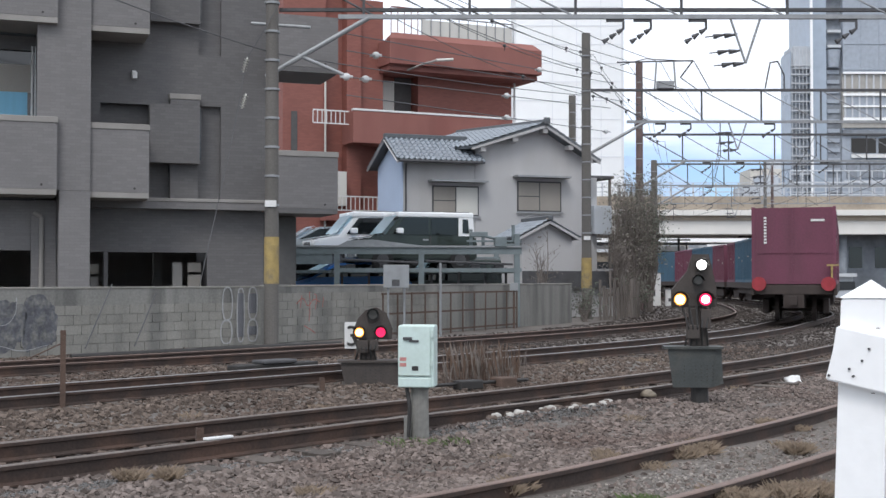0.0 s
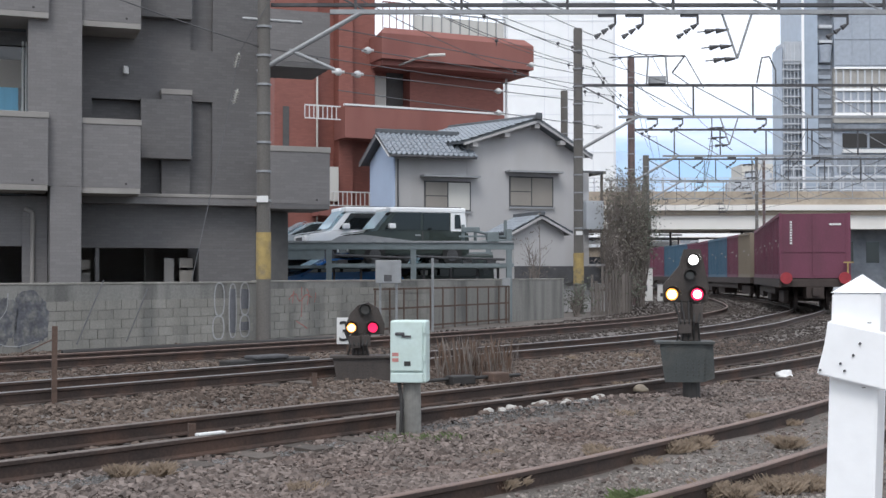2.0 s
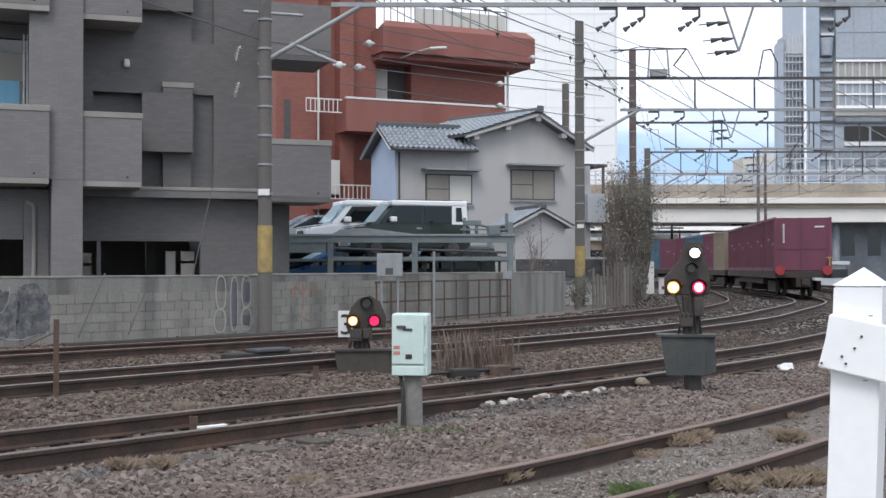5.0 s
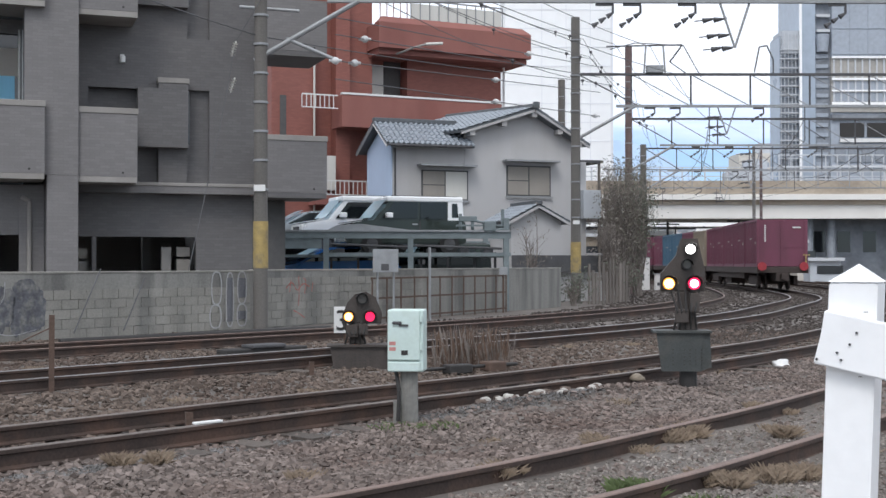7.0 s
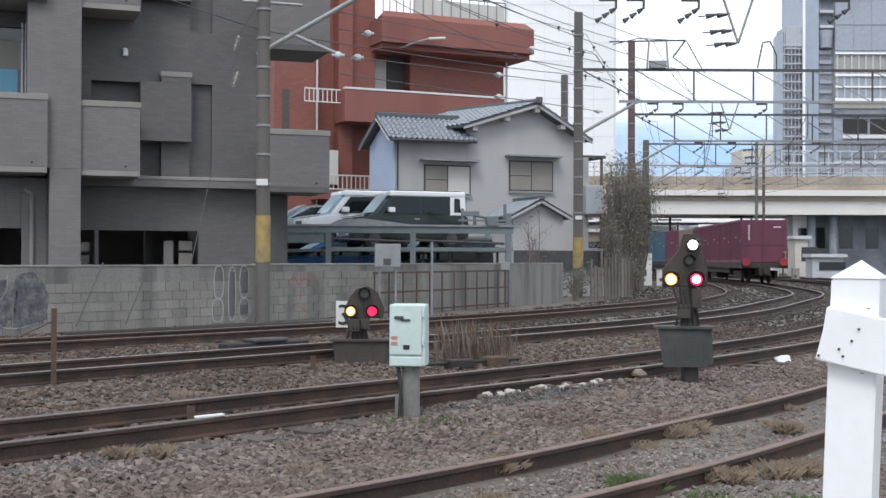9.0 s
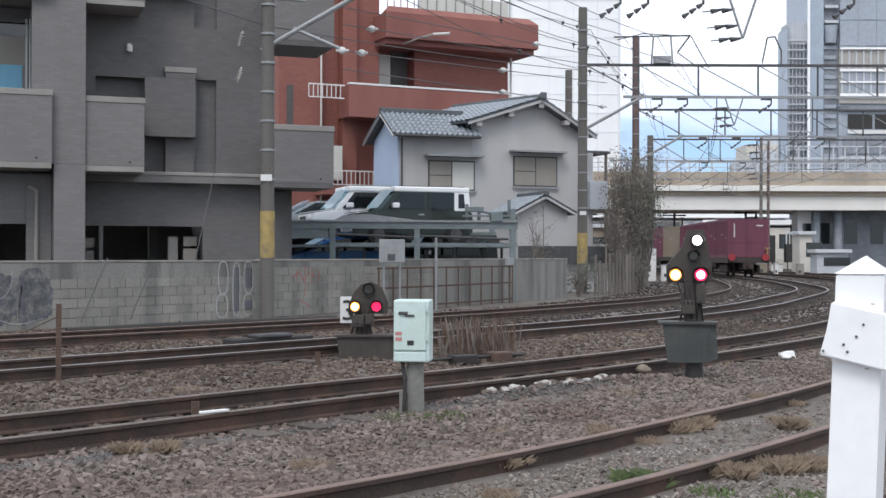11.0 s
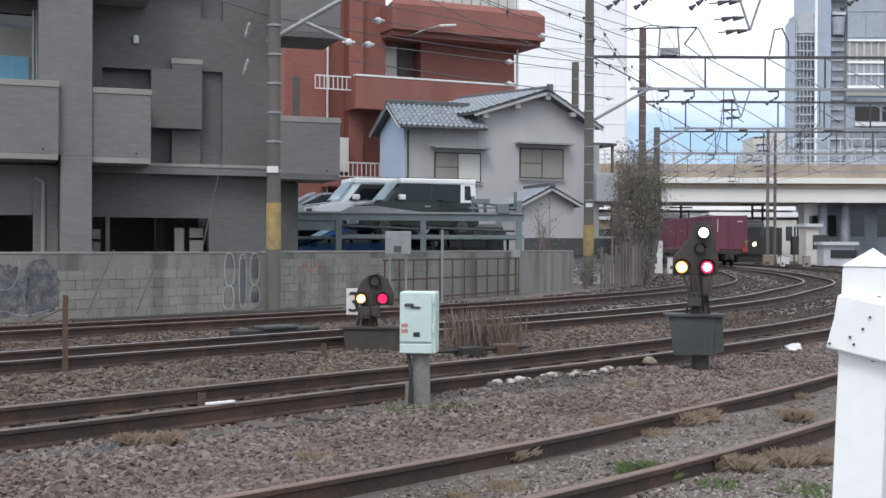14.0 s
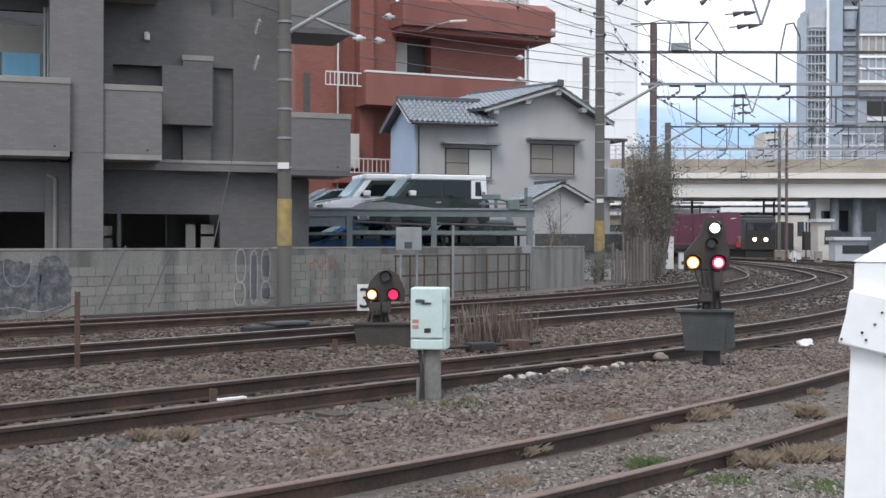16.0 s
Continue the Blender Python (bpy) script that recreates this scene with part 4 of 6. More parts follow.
def railcar():
    """A standing electric train seen head-on, its lamps lit."""
    t = thing("electric_train", pose(26.2, 105, 0, 0, 0, 2), "dark-fronted standing electric train with two lit headlights", "train")
    part("body", box(BM(), -1.4, 1.4, 0, 18, 0.9, 3.7, 0.12), M_DARKST, t)
    part("front_panel", box(BM(), -1.3, 1.3, -0.03, -0.002, 1.0, 2.6), M_BLACK, t)
    part("windscreen", box(BM(), -1.25, 1.25, -0.03, -0.002, 2.62, 3.3), M_GLASSD, t)
    part("roof", box(BM(), -1.2, 1.2, 0.2, 18, 3.7, 3.95, 0.08), M_DARKST, t)
    part("underframe", box(BM(), -1.2, 1.2, 0.2, 18, 0.3, 0.9), M_BLACK, t)
    for x in (-0.48, 0.48):
        part("headlight", bar(BM(), (x, -0.06, 1.84), (x, -0.03, 1.84), 0.17, 12), M_COREY, t, "lit round headlight")


railcar()


def canopy(x, y, n, z, label):
    """A station platform roof on steel posts, with its platform, lamps and hanging boards."""
    c = thing("platform_canopy", pose(x, y, 0), label, "canopy", "station canopies")
    part("roof", box(BM(), 0, n, 0, 5, z, z + 0.18), M_SCAF, c)
    part("fascia", box(BM(), -0.05, n + 0.05, -0.08, -0.004, z - 0.25, z + 0.25), M_PALEB, c, "white fascia")
    part("platform", box(BM(), -2, n + 2, 0.3, 4.7, 0, 1.1), M_HAZE2, c)
    part("purlin", box(BM(), 0, n, 1.0, 1.2, z - 0.6, z - 0.3), M_DARKST, c)
    me = mesh_of("post", box(BM(), -0.1, 0.1, 2.3, 2.5, 1.1, z), M_DARKST)
    mh = mesh_of("hanging_board", box(BM(), 0, 1.6, 0.6, 0.66, z - 1.1, z - 0.6), M_HAZE)
    for k in range(int(n / 3.5) + 1):
        o = new("post", me)
        o.parent = c
        o.location.x = 0.2 + 3.5 * k
        if k % 2:
            o = new("hanging_board", mh)
            o.parent = c
            o.location.x = 0.6 + 3.5 * k


canopy(10, 131, 16, 4.9, "pale platform canopy on dark posts beyond the bridge")
canopy(30, 138, 12, 5.3, "white-edged platform canopy on dark posts beyond the bridge")
canopy(12, 146, 30, 6.3, "long pale station canopy beyond the bridge")
for x, y, h in ((15.5, 128, 6.6), (19.6, 133, 6.9), (24.6, 127, 6.5), (31.8, 126, 6.8), (33.9, 130, 6.4)):
    m = thing("yard_mast", pose(x, y, 0), "thin grey steel mast in the station throat", "mast", "yard masts")
    part("shaft", bar(BM(), (0, 0, 0), (0, 0, h), 0.12, 8), M_DARKST, m)
    part("cross_arm", box(BM(), -1.2, 1.2, -0.06, 0.06, h - 0.9, h - 0.75), M_DARKST, m)
    part("box_case", box(BM(), -0.35, 0.35, -0.2, 0.2, 1.2, 2.2, 0.02), M_DARKST, m)
for x, y, h, w in ((30.5, 113, 3.4, 1.6), (32.6, 112, 2.6, 1.2), (24.2, 116, 2.8, 0.9)):
    m = thing("signal_cabinet", pose(x, y, 0), "dark trackside equipment stand under the bridge", "equipment box", "dark stands")
    part("case", box(BM(), -w / 2, w / 2, 0, 0.8, 0.9, h, 0.03), M_BLACK, m)
    part("leg", box(BM(), -w * 0.4, -w * 0.3, 0.1, 0.2, 0, 0.9), M_DARKST, m)
    part("leg", box(BM(), w * 0.3, w * 0.4, 0.1, 0.2, 0, 0.9), M_DARKST, m)
for x, y, w, h, m in ((27.3, 98, 0.9, 0.8, M_WHITE), (25.0, 94, 0.8, 0.9, M_TAN), (29.5, 95, 0.7, 0.7, M_WHITE), (26.2, 88, 0.5, 0.9, M_CURTAIN2), (12.3, 71, 0.8, 1.9, M_WHITE), (13.2, 70, 0.7, 0.95, M_WHITE), (23.9, 86, 0.25, 1.0, M_WHITE)):
    k = thing("lineside_box", pose(x, y, 0), "small pale lineside box on the yard ground", "equipment box", "lineside boxes")
    part("case", box(BM(), -w / 2, w / 2, 0, 0.4, -0.05, h, 0.02), m, k)
    part("lid", box(BM(), -w / 2 - 0.03, w / 2 + 0.03, -0.03, 0.43, h, h + 0.05), M_STEEL, k)
    part("door_panel", box(BM(), -w * 0.35, w * 0.1, -0.015, -0.002, h * 0.3, h * 0.5), M_DARKST, k)
shed(50, 165, 40, 6, 6.0, M_HAZE, "long pale station building beyond the bridge")


# ---- the moving goods train ----
PATH = LINES[2]
PS = np.concatenate([[0], np.cumsum(np.hypot(*np.diff(PATH, axis=0).T))])
S_START = float(PS[np.argmin(np.hypot(PATH[:, 0] - 10.18, PATH[:, 1] - 36.4))])


def on_path(s):
    return np.array([np.interp(s, PS, PATH[:, 0]), np.interp(s, PS, PATH[:, 1])])


def wagon_model():
    w = thing("container_wagon", Matrix(), "dark grimy flat wagon carrying containers", "railway wagon", "wagons of the goods train")
    part("underframe", box(box(box(BM(), -9.7, 9.7, -1.15, 1.15, 1.1, 1.39, 0.02), -9.7, 9.7, -0.3, 0.3, 0.7, 1.1), -5, 5, -1.1, 1.1, 0.78, 1.1), M_WAGON, w)
    for y in (-1.24, 1.155):
        part("side_sill", box(BM(), -9.75, 9.75, y, y + 0.085, 1.08, 1.395), M_WAGON, w)
    for x in (-7.0, 7.0):
        b = part("bogie", box(BM(), x - 0.25, x + 0.25, -0.8, 0.8, 0.55, 0.95), M_WAGON, w)
        for y in (-1.0, 0.802):
            part("side_frame", box(BM(), x - 1.3, x + 1.3, y, y + 0.198, 0.5, 0.95, 0.03), M_WAGON, b)
        for k in (-0.95, 0.95):
            bm = BM()
            for y in (-0.56, 0.56):
                bar(bm, (x + k, y - 0.06, 0.68), (x + k, y + 0.06, 0.68), 0.43, 16)
            bar(bm, (x + k, -0.75, 0.68), (x + k, 0.75, 0.68), 0.08, 8)
            part("wheelset", bm, M_WAGON, b)
    for x in (-10.2, 9.7):
        part("coupler", box(BM(), x, x + 0.5, -0.12, 0.12, 0.8, 1.05), M_WAGON, w)
    part("brake_gear", box(BM(), -3.2, -1.2, -0.9, -0.3, 0.45, 0.76), M_WAGON, w)
    part("brake_gear", box(BM(), 1.0, 3.4, 0.2, 0.9, 0.42, 0.76), M_WAGON, w)
    return w


def container_model(m, label):
    c = thing("container", Matrix(), label, "container", "containers on the goods train")
    bm = box(BM(), -1.857, 1.857, -1.19, 1.19, 0.02, 2.47)
    part("box_body", bm, m, c)
    for x in (-1.86, 1.77):
        for y in (-1.225, 1.135):
            part("corner_post", box(BM(), x, x + 0.09, y, y + 0.09, 0.0, 2.5, 0.008), m, c)
    for y in (-1.225, 1.135):
        part("top_rail", box(BM(), -1.769, 1.769, y, y + 0.09, 2.38, 2.5), m, c)
        part("bottom_rail", box(BM(), -1.769, 1.769, y, y + 0.09, 0.0, 0.14), m, c)
    me = mesh_of("rib", box(BM(), -0.04, 0.04, -1.215, -1.188, 0.16, 2.36), m)
    for s in (0, 180):
        for i in range(11):
            o = new("rib", me)
            o.parent = c
            o.matrix_basis = pose(0, 0, 0, 0, 0, s) @ pose(-1.55 + i * 0.31, 0, 0)
    bm = BM()
    for y in (-1.14, 0.0, 1.06):
        box(bm, -1.885, -1.855, y, y + 0.08, 0.12, 2.4)
    part("end_door", box(bm, -1.88, -1.855, -1.1, 1.1, 1.0, 1.03), m, c)
    bm = BM()
    for k in range(9):
        box(bm, -1.89, -1.884, 0.78, 0.86, 1.32 + 0.1 * k, 1.38 + 0.1 * k)
    box(bm, -1.89, -1.884, -0.9, -0.5, 2.02, 2.09)
    part("white_marking", bm, M_WHITE, c, "white lettering bars")
    for s in (-1, 1):
        part("side_marking", box(BM(), -0.4, 0.25, s * 1.219, s * 1.225, 1.45, 1.52), M_CURTAIN2, c)
        part("side_plate", box(BM(), -1.5, -1.25, s * 1.219, s * 1.225, 1.2, 1.32), M_CURTAIN2, c)
    c.scale.z = 0.94
    return c


WAGON = wagon_model()
KINDS = {"m": container_model(M_MAROON, "maroon steel goods container on the train"), "b": container_model(M_BLUE, "blue steel goods container on the train"),
         "g": container_model(M_GREYC, "grey-brown steel goods container on the train"), "t": container_model(M_TAN, "tan steel goods container on the train")}
LOAD = ["mmmmm", "tmbbm", "mbbmm", "bmmmb", "mmgmb", "mbmbm", "mmmbb"]
wagons, boxes, used = [], [], set()
for i, load in enumerate(LOAD):
    wagons.append(WAGON if i == 0 else copy_thing(WAGON, Matrix()))
    for k, c in enumerate(load):
        if c in used:
            o = copy_thing(KINDS[c], Matrix())
        else:
            o = KINDS[c]
            used.add(c)
        boxes.append((o, i, -7.75 + 3.86 * k))
for y in (-1.0, 1.0):
    bm = bar(BM(), (-9.86, y, 1.42), (-9.76, y, 1.42), 0.21, 20)
    part("tail_disc", bm, mat("red_tail_disc", (0.32, 0.03, 0.04), 0.5), WAGON, "round red tail marker")
part("hand_wheel", box(bar(BM(), (-9.8, -1.1, 1.35), (-9.8, -1.1, 2.0), 0.03), -9.83, -9.77, -1.3, -0.95, 1.95, 2.0), M_YELLOW, WAGON)


def rear(t):
    """How far along its track the train's tail stands at t."""
    return S_START + float(np.interp(t, *zip(*TAIL)))


TAIL = [(0, 0.0), (1.5, 5.4), (2.5, 9.1), (4, 14.2), (6.5, 22.2), (9, 30.6), (11.5, 39.3), (14, 47.5), (16, 53.6)]


def wagon_pose(i, t):
    s = rear(t) + 9.7 + 20.4 * i
    a, b = on_path(s - 7), on_path(s + 7)
    c = (a + b) / 2
    return pose(c[0], c[1], 0, 0, 0, math.degrees(math.atan2(b[1] - a[1], b[0] - a[0])))


def motions():
    times = [0.5 * k for k in range(33)]
    for i, w in enumerate(wagons):
        walk(w, [(t, wagon_pose(i, t)) for t in times])
    for o, i, x in boxes:
        walk(o, [(t, wagon_pose(i, t) @ pose(x, 0, 1.398)) for t in times])

# ---- poles, portals and wires ----
def pole(x, y, h, r0, r1, m, label, band=None):
    p = thing("overhead_line_pole", pose(x, y, 0), label, "pole", "overhead line poles")
    part("shaft", bar(BM(), (0, 0, -0.1), (0, 0, h), r0, 18, r1), m, p, smooth=False)
    if band:
        part("warning_band", bar(BM(), (0, 0, band[0]), (0, 0, band[1]), r0 * 1.03, 18), M_YELLOW, p, "faded yellow and black warning band")
        part("number_plate", box(BM(), -0.13, 0.13, -r0 - 0.02, -r0 + 0.02, band[1] + 0.7, band[1] + 0.85), M_WHITE, p)
    me = mesh_of("clamp", bar(BM(), (0, 0, -0.025), (0, 0, 0.025), r0 * 1.05, 18), M_STEEL)
    for z in [h * (0.3 + 0.062 * k) for k in range(11)]:
        o = new("clamp", me)
        o.parent = p
        o.location.z = z
    return p


def portal(x0, x1, y, zb, zt, bay, m, arm=True, first=1.6):
    g = thing("portal_truss", pose(x0, y, 0), "steel lattice beam carrying overhead wires across the tracks", "truss", "overhead portal beams")
    n = x1 - x0
    part("top_chord", box(BM(), 0, n, -0.05, 0.05, zt - 0.05, zt + 0.05), m, g)
    part("bottom_chord", box(BM(), first, n, -0.05, 0.05, zb - 0.05, zb + 0.05), M_STEEL, g)
    x, k = first + 0.6, 0
    while x + bay < n:
        part("upright", box(BM(), x - 0.03, x + 0.03, -0.03, 0.03, zb + 0.05, zt - 0.05), m, g)
        part("diagonal", bar(BM(), (x, 0, zt), (x + bay, 0, zb), 0.022, 6), M_STEEL, g)
        x += bay
    if arm:
        part("brace", bar(BM(), (-0.15, 0, zb - 1.42), (first + 0.75, 0, zb), 0.06, 8), M_STEEL, g, "pale diagonal brace")
        part("top_tie", bar(BM(), (0.1, 0, zt), (first + 0.9, 0, zb), 0.025, 6), m, g)
    return g


def insulator(p, q, r, name="insulator", group="porcelain insulators"):
    """A string of small porcelain sheds from p to q."""
    p, q = Vector(p), Vector(q)
    bm = BM()
    bar(bm, p, q, r * 0.3, 6)
    for k in range(5):
        a = p.lerp(q, 0.15 + 0.17 * k)
        b = p.lerp(q, 0.21 + 0.17 * k)
        bar(bm, a, b, r, 10, r * 0.6)
    return single(name, bm, M_CURTAIN, Matrix(), "pale ribbed insulator on the pole's stay wire", "insulator", group)


def ball(p, r, parent):
    bm = BM()
    bmesh.ops.create_uvsphere(bm, u_segments=10, v_segments=7, radius=r)
    bmesh.ops.scale(bm, vec=(1, 0.8, 0.9), verts=bm.verts)
    bar(bm, (-r * 1.5, 0, 0), (r * 1.5, 0, 0), r * 0.35, 6)
    o = part("insulator", bm, M_PORC, parent, "pale round insulator", smooth=True)
    o.location = p
    return o


def wire(pts, r=0.012, sag=0.0, label="thin dark overhead wire from pole to pole"):
    """One wire through the given points, with sag between each two."""
    cu = bpy.data.curves.new("wire", "CURVE")
    cu.dimensions, cu.bevel_depth, cu.bevel_resolution = "3D", r, 1
    sp = cu.splines.new("POLY")
    out = []
    for a, b in zip(pts, pts[1:]):
        for k in range(10):
            u = k / 10
            v = Vector(a).lerp(Vector(b), u)
            v.z -= sag * 4 * u * (1 - u)
            out.append(v)
    out.append(Vector(pts[-1]))
    sp.points.add(len(out) - 1)
    for q, v in zip(sp.points, out):
        q.co = (*v, 1)
    cu.materials.append(M_WIRE)
    return tagged(new("overhead_wire", cu), label, "wire", "overhead wires")


pole(-4.03, 28.6, 11.0, 0.17, 0.14, M_POLE, "grey concrete overhead line pole with yellow band", (1.45, 2.55))
pole(5.64, 47.8, 11.25, 0.2, 0.17, M_POLE, "grey concrete overhead line pole with yellow band", (1.2, 2.4))
pole(10.03, 62.0, 12.62, 0.18, 0.18, M_POLER, "rust-brown steel overhead line pole", (1.6, 3.0))
pole(13.9, 80.0, 9.4, 0.22, 0.2, M_POLE, "grey concrete overhead line pole", None)
pole(7.35, 69.0, 12.0, 0.2, 0.2, M_POLE, "grey concrete pole behind the house", None)
pole(27.2, 100.4, 11.0, 0.13, 0.11, M_POLER, "rust-brown steel pole before the bridge", None)
pole(26.5, 100.0, 11.2, 0.14, 0.12, M_POLE, "grey concrete pole before the bridge", None)
portal(-4.03, 18.0, 28.6, 7.75, 8.99, 2.5, M_DARKST, first=1.56)
beam = single("feeder_beam", box(BM(), 0, 21, -0.05, 0.05, -0.04, 0.04), M_DARKST, pose(-3.9, 28.9, 7.98), "dark steel feeder beam beside the lattice portal", "beam")
portal(5.64, 28.0, 47.8, 7.76, 9.01, 2.35, M_DARKST)
portal(10.03, 36.0, 62.0, 7.6, 8.95, 2.35, M_DARKST)
portal(13.9, 44.0, 80.0, 7.7, 9.15, 2.4, M_DARKST)
portal(14.0, 50.0, 100.0, 7.8, 9.3, 2.6, M_STEEL, False)

# droppers, hangers and contact wires over each track
SPANS = [(28.6, 7.75), (47.8, 7.76), (62.0, 7.6), (80.0, 7.7), (100.0, 7.8)]


def track_x(line, y):
    i = np.argmin(np.abs(line[:, 1] - y))
    return float(line[i, 0])


def hook(x, y, z, s=1.0):
    """A bent hanger bracket under a beam with its slanting insulator."""
    h = thing("hanger_bracket", pose(x, y, z), "bent hanger bracket with dark insulator under a beam", "bracket", "portal brackets")
    bm = box(BM(), -0.25 * s, 0.18 * s, -0.02, 0.02, -0.12, -0.05)
    bar(bm, (0.16 * s, 0, -0.1), (0.16 * s, 0, -0.3 * s), 0.03, 6)
    part("arm", bm, M_DARKST, h)
    bm = BM()
    for k in range(3):
        a = Vector((0.16, 0, -0.28)).lerp(Vector((-0.35, 0, -0.62)), k / 3) * s
        q = Vector((0.16, 0, -0.28)).lerp(Vector((-0.35, 0, -0.62)), (k + 0.8) / 3) * s
        bar(bm, a, q, 0.022, 8, 0.065)
    part("insulator", bm, M_DARKST, h)


def vee(x, y, z, drop):
    """A V stay with three level insulators beside it."""
    h = thing("wire_stay", pose(x, y, z), "V-shaped steel stay with three dark insulators", "bracket", "portal brackets")
    part("leg", bar(BM(), (-0.35, 0, -0.04), (0, 0, -drop), 0.028, 6), M_STEEL, h)
    part("leg", bar(BM(), (0.35, 0, -0.04), (0, 0, -drop), 0.028, 6), M_STEEL, h)
    for zz, x1 in ((0.42, -0.2), (0.8, -0.1), (drop, 0.0)):
        bm = BM()
        for k in range(2):
            bar(bm, (x1 - 0.55 + 0.26 * k, 0, -zz - 0.05 + 0.02 * k), (x1 - 0.3 + 0.26 * k, 0, -zz), 0.065, 8, 0.022)
        bar(bm, (x1 - 0.75, 0, -zz - 0.06), (x1 + 0.02, 0, -zz + 0.02), 0.014, 5)
        part("insulator", bm, M_DARKST, h)


for (y, zb), hooks, v in zip(SPANS, ((4.1, 4.75, 6.05, 9.6), (8.6, 9.6, 12.9), (13.5, 15.2, 19.5), (17.5, 20), (19, 22)), (7.14, 11.6, 16.5, 21.0, 24.0)):
    for x in hooks:
        hook(x, y, zb)
    vee(v, y, zb, 1.1)
for line in LINES[1:]:
    top = [(track_x(line, y), y, zb - 0.45) for y, zb in SPANS[1:]]
    low = [(x, y, z - 0.9) for x, y, z in top]
    wire(top, 0.014, 0.45, "sagging overhead catenary wire above the tracks")
    wire(low, 0.012, 0.04, "straight contact wire above the tracks")
    for x, y, z in top:
        d = thing("wire_dropper_arm", pose(x, y, z), "slim steel arm holding the overhead wires", "bracket", "portal brackets")
        part("arm", bar(bar(BM(), (0, 0, 0.45), (0, 0, -0.9), 0.02, 6), (0, 0, -0.35), (0.8, 0, -0.85), 0.016, 6), M_DARKST, d)
    for (a, q), (c, d) in zip(zip(top, top[1:]), zip(low, low[1:])):
        for k in range(1, 5):
            u = k / 5
            p, r = Vector(a).lerp(Vector(q), u), Vector(c).lerp(Vector(d), u)
            p.z -= 0.45 * 4 * u * (1 - u)
            wire([p, r], 0.007, 0, "short dropper wire between catenary wires")

# switch gear standing on the second portal
sw = thing("line_switch", pose(8.76, 47.8, 9.06), "steel switch frame standing on the portal beam", "switch gear")
for x in (-0.38, 0.38):
    part("leg", bar(BM(), (x * 1.1, 0, 0), (x * 0.9, 0, 1.1), 0.035, 6), M_STEEL, sw)
part("case", box(BM(), -0.33, 0.33, -0.15, 0.15, 0.0, 0.3, 0.02), M_STEEL, sw)
part("top_bar", bar(BM(), (-1.9, 0, 1.05), (1.1, 0, 1.12), 0.03, 6), M_DARKST, sw)
part("contact", bar(bar(BM(), (1.1, 0, 1.12), (0.6, 0, 0.45), 0.03, 6), (0.6, 0, 0.45), (1.3, 0, -0.05), 0.02, 6), M_DARKST, sw)
wire([(7.0, 47.8, 10.0), (8.0, 47.8, 10.25), (9.9, 47.8, 10.15), (10.6, 47.8, 8.9)], 0.02, 0)
wire([(12.7, 47.8, 9.1), (12.9, 47.8, 10.1), (13.2, 47.8, 10.15), (13.45, 47.8, 9.6), (13.45, 47.8, 9.05)], 0.03, 0)

# side wires that run from pole to pole, with round insulators
for z, dx, sag in ((9.6, 0.7, 0.5), (8.6, 1.3, 0.5), (10.4, 0.3, 0.5)):
    side_wire = wire([(-14.0 + dx, 8.0, z + 0.4), (-4.03 + dx, 28.6, z), (5.64 + dx, 47.8, z), (10.03 + dx, 62, z), (13.9 + dx, 80, z - 0.6)], 0.011, sag)
    for a, c, us in (((-4.03, 28.6), (5.64, 47.8), (0.55, 0.86, 0.93)), ((5.64, 47.8), (10.03, 62), (0.12, 0.3, 0.62, 0.8))):
        for u in us:
            bm = BM()
            bmesh.ops.create_uvsphere(bm, u_segments=8, v_segments=6, radius=0.062)
            bar(bm, (0, 0, 0), (0, 0, -0.16), 0.014, 5)
            o = part("spacer", bm, M_DARKST, side_wire, "small dark spacer on the wire", smooth=True)
            o.location = (a[0] + (c[0] - a[0]) * u + dx, a[1] + (c[1] - a[1]) * u, z - sag * 4 * u * (1 - u))
# lines fanning from the second portal to the concrete pole's head
for (x0, z0), (x1, z1), sag in (((-3.3, 9.9), (7.2, 10.2), 0.3), ((-2.6, 10.6), (8.6, 10.1), 0.35), ((-3.0, 9.2), (6.2, 9.7), 0.3), ((-1.5, 8.9), (9.5, 9.05), 0.25)):
    wire([(x0, 28.6, z0), (x1, 47.8, z1), (x1 + 4.6, 62.0, z1 - 0.1)], 0.012, sag)
for z0, z1, us in ((6.33, 8.3, (0.0, 0.045, 0.48)), (6.95, 8.9, (0.07,)), (7.35, 9.3, (0.62,)), (5.9, 7.35, (0.48, 0.97))):
    a, c = Vector((-2.28, 28.6, z0)), Vector((6.6, 47.8, z1))
    w = thing("insulated_wire", Matrix(), "thin overhead wire strung with pale round insulators", "wire", "insulated wires")
    part("strand", bar(BM(), a, c, 0.013, 6), M_WIRE, w)
    for u in us:
        ball(a.lerp(c, u), 0.1, w)
wire([(-9.5, 24.0, 8.3), (-4.03, 28.6, 6.9), (5.6, 47.8, 8.8)], 0.014, 0.1)
arm = thing("pole_arm", pose(-4.03, 28.6, 0), "grey crossarm on the concrete pole", "bracket")
part("crossarm", bar(BM(), (0.6, 0, 6.85), (1.75, 0, 6.35), 0.045, 8), M_STEEL, arm)
part("crossarm", bar(BM(), (-0.5, 0, 7.6), (0.9, 0, 7.5), 0.04, 8), M_STEEL, arm)
for dx, z in ((-0.55, 6.75), (-0.58, 5.9)):
    insulator((-4.03 + dx, 28.4, z), (-4.03 + dx - 0.1, 28.4, z - 0.35), 0.07)
wire([(-3.9, 28.4, 7.9), (-4.58, 28.4, 6.75), (-4.9, 28.0, 4.6), (-5.4, 27.0, 1.4)], 0.01)


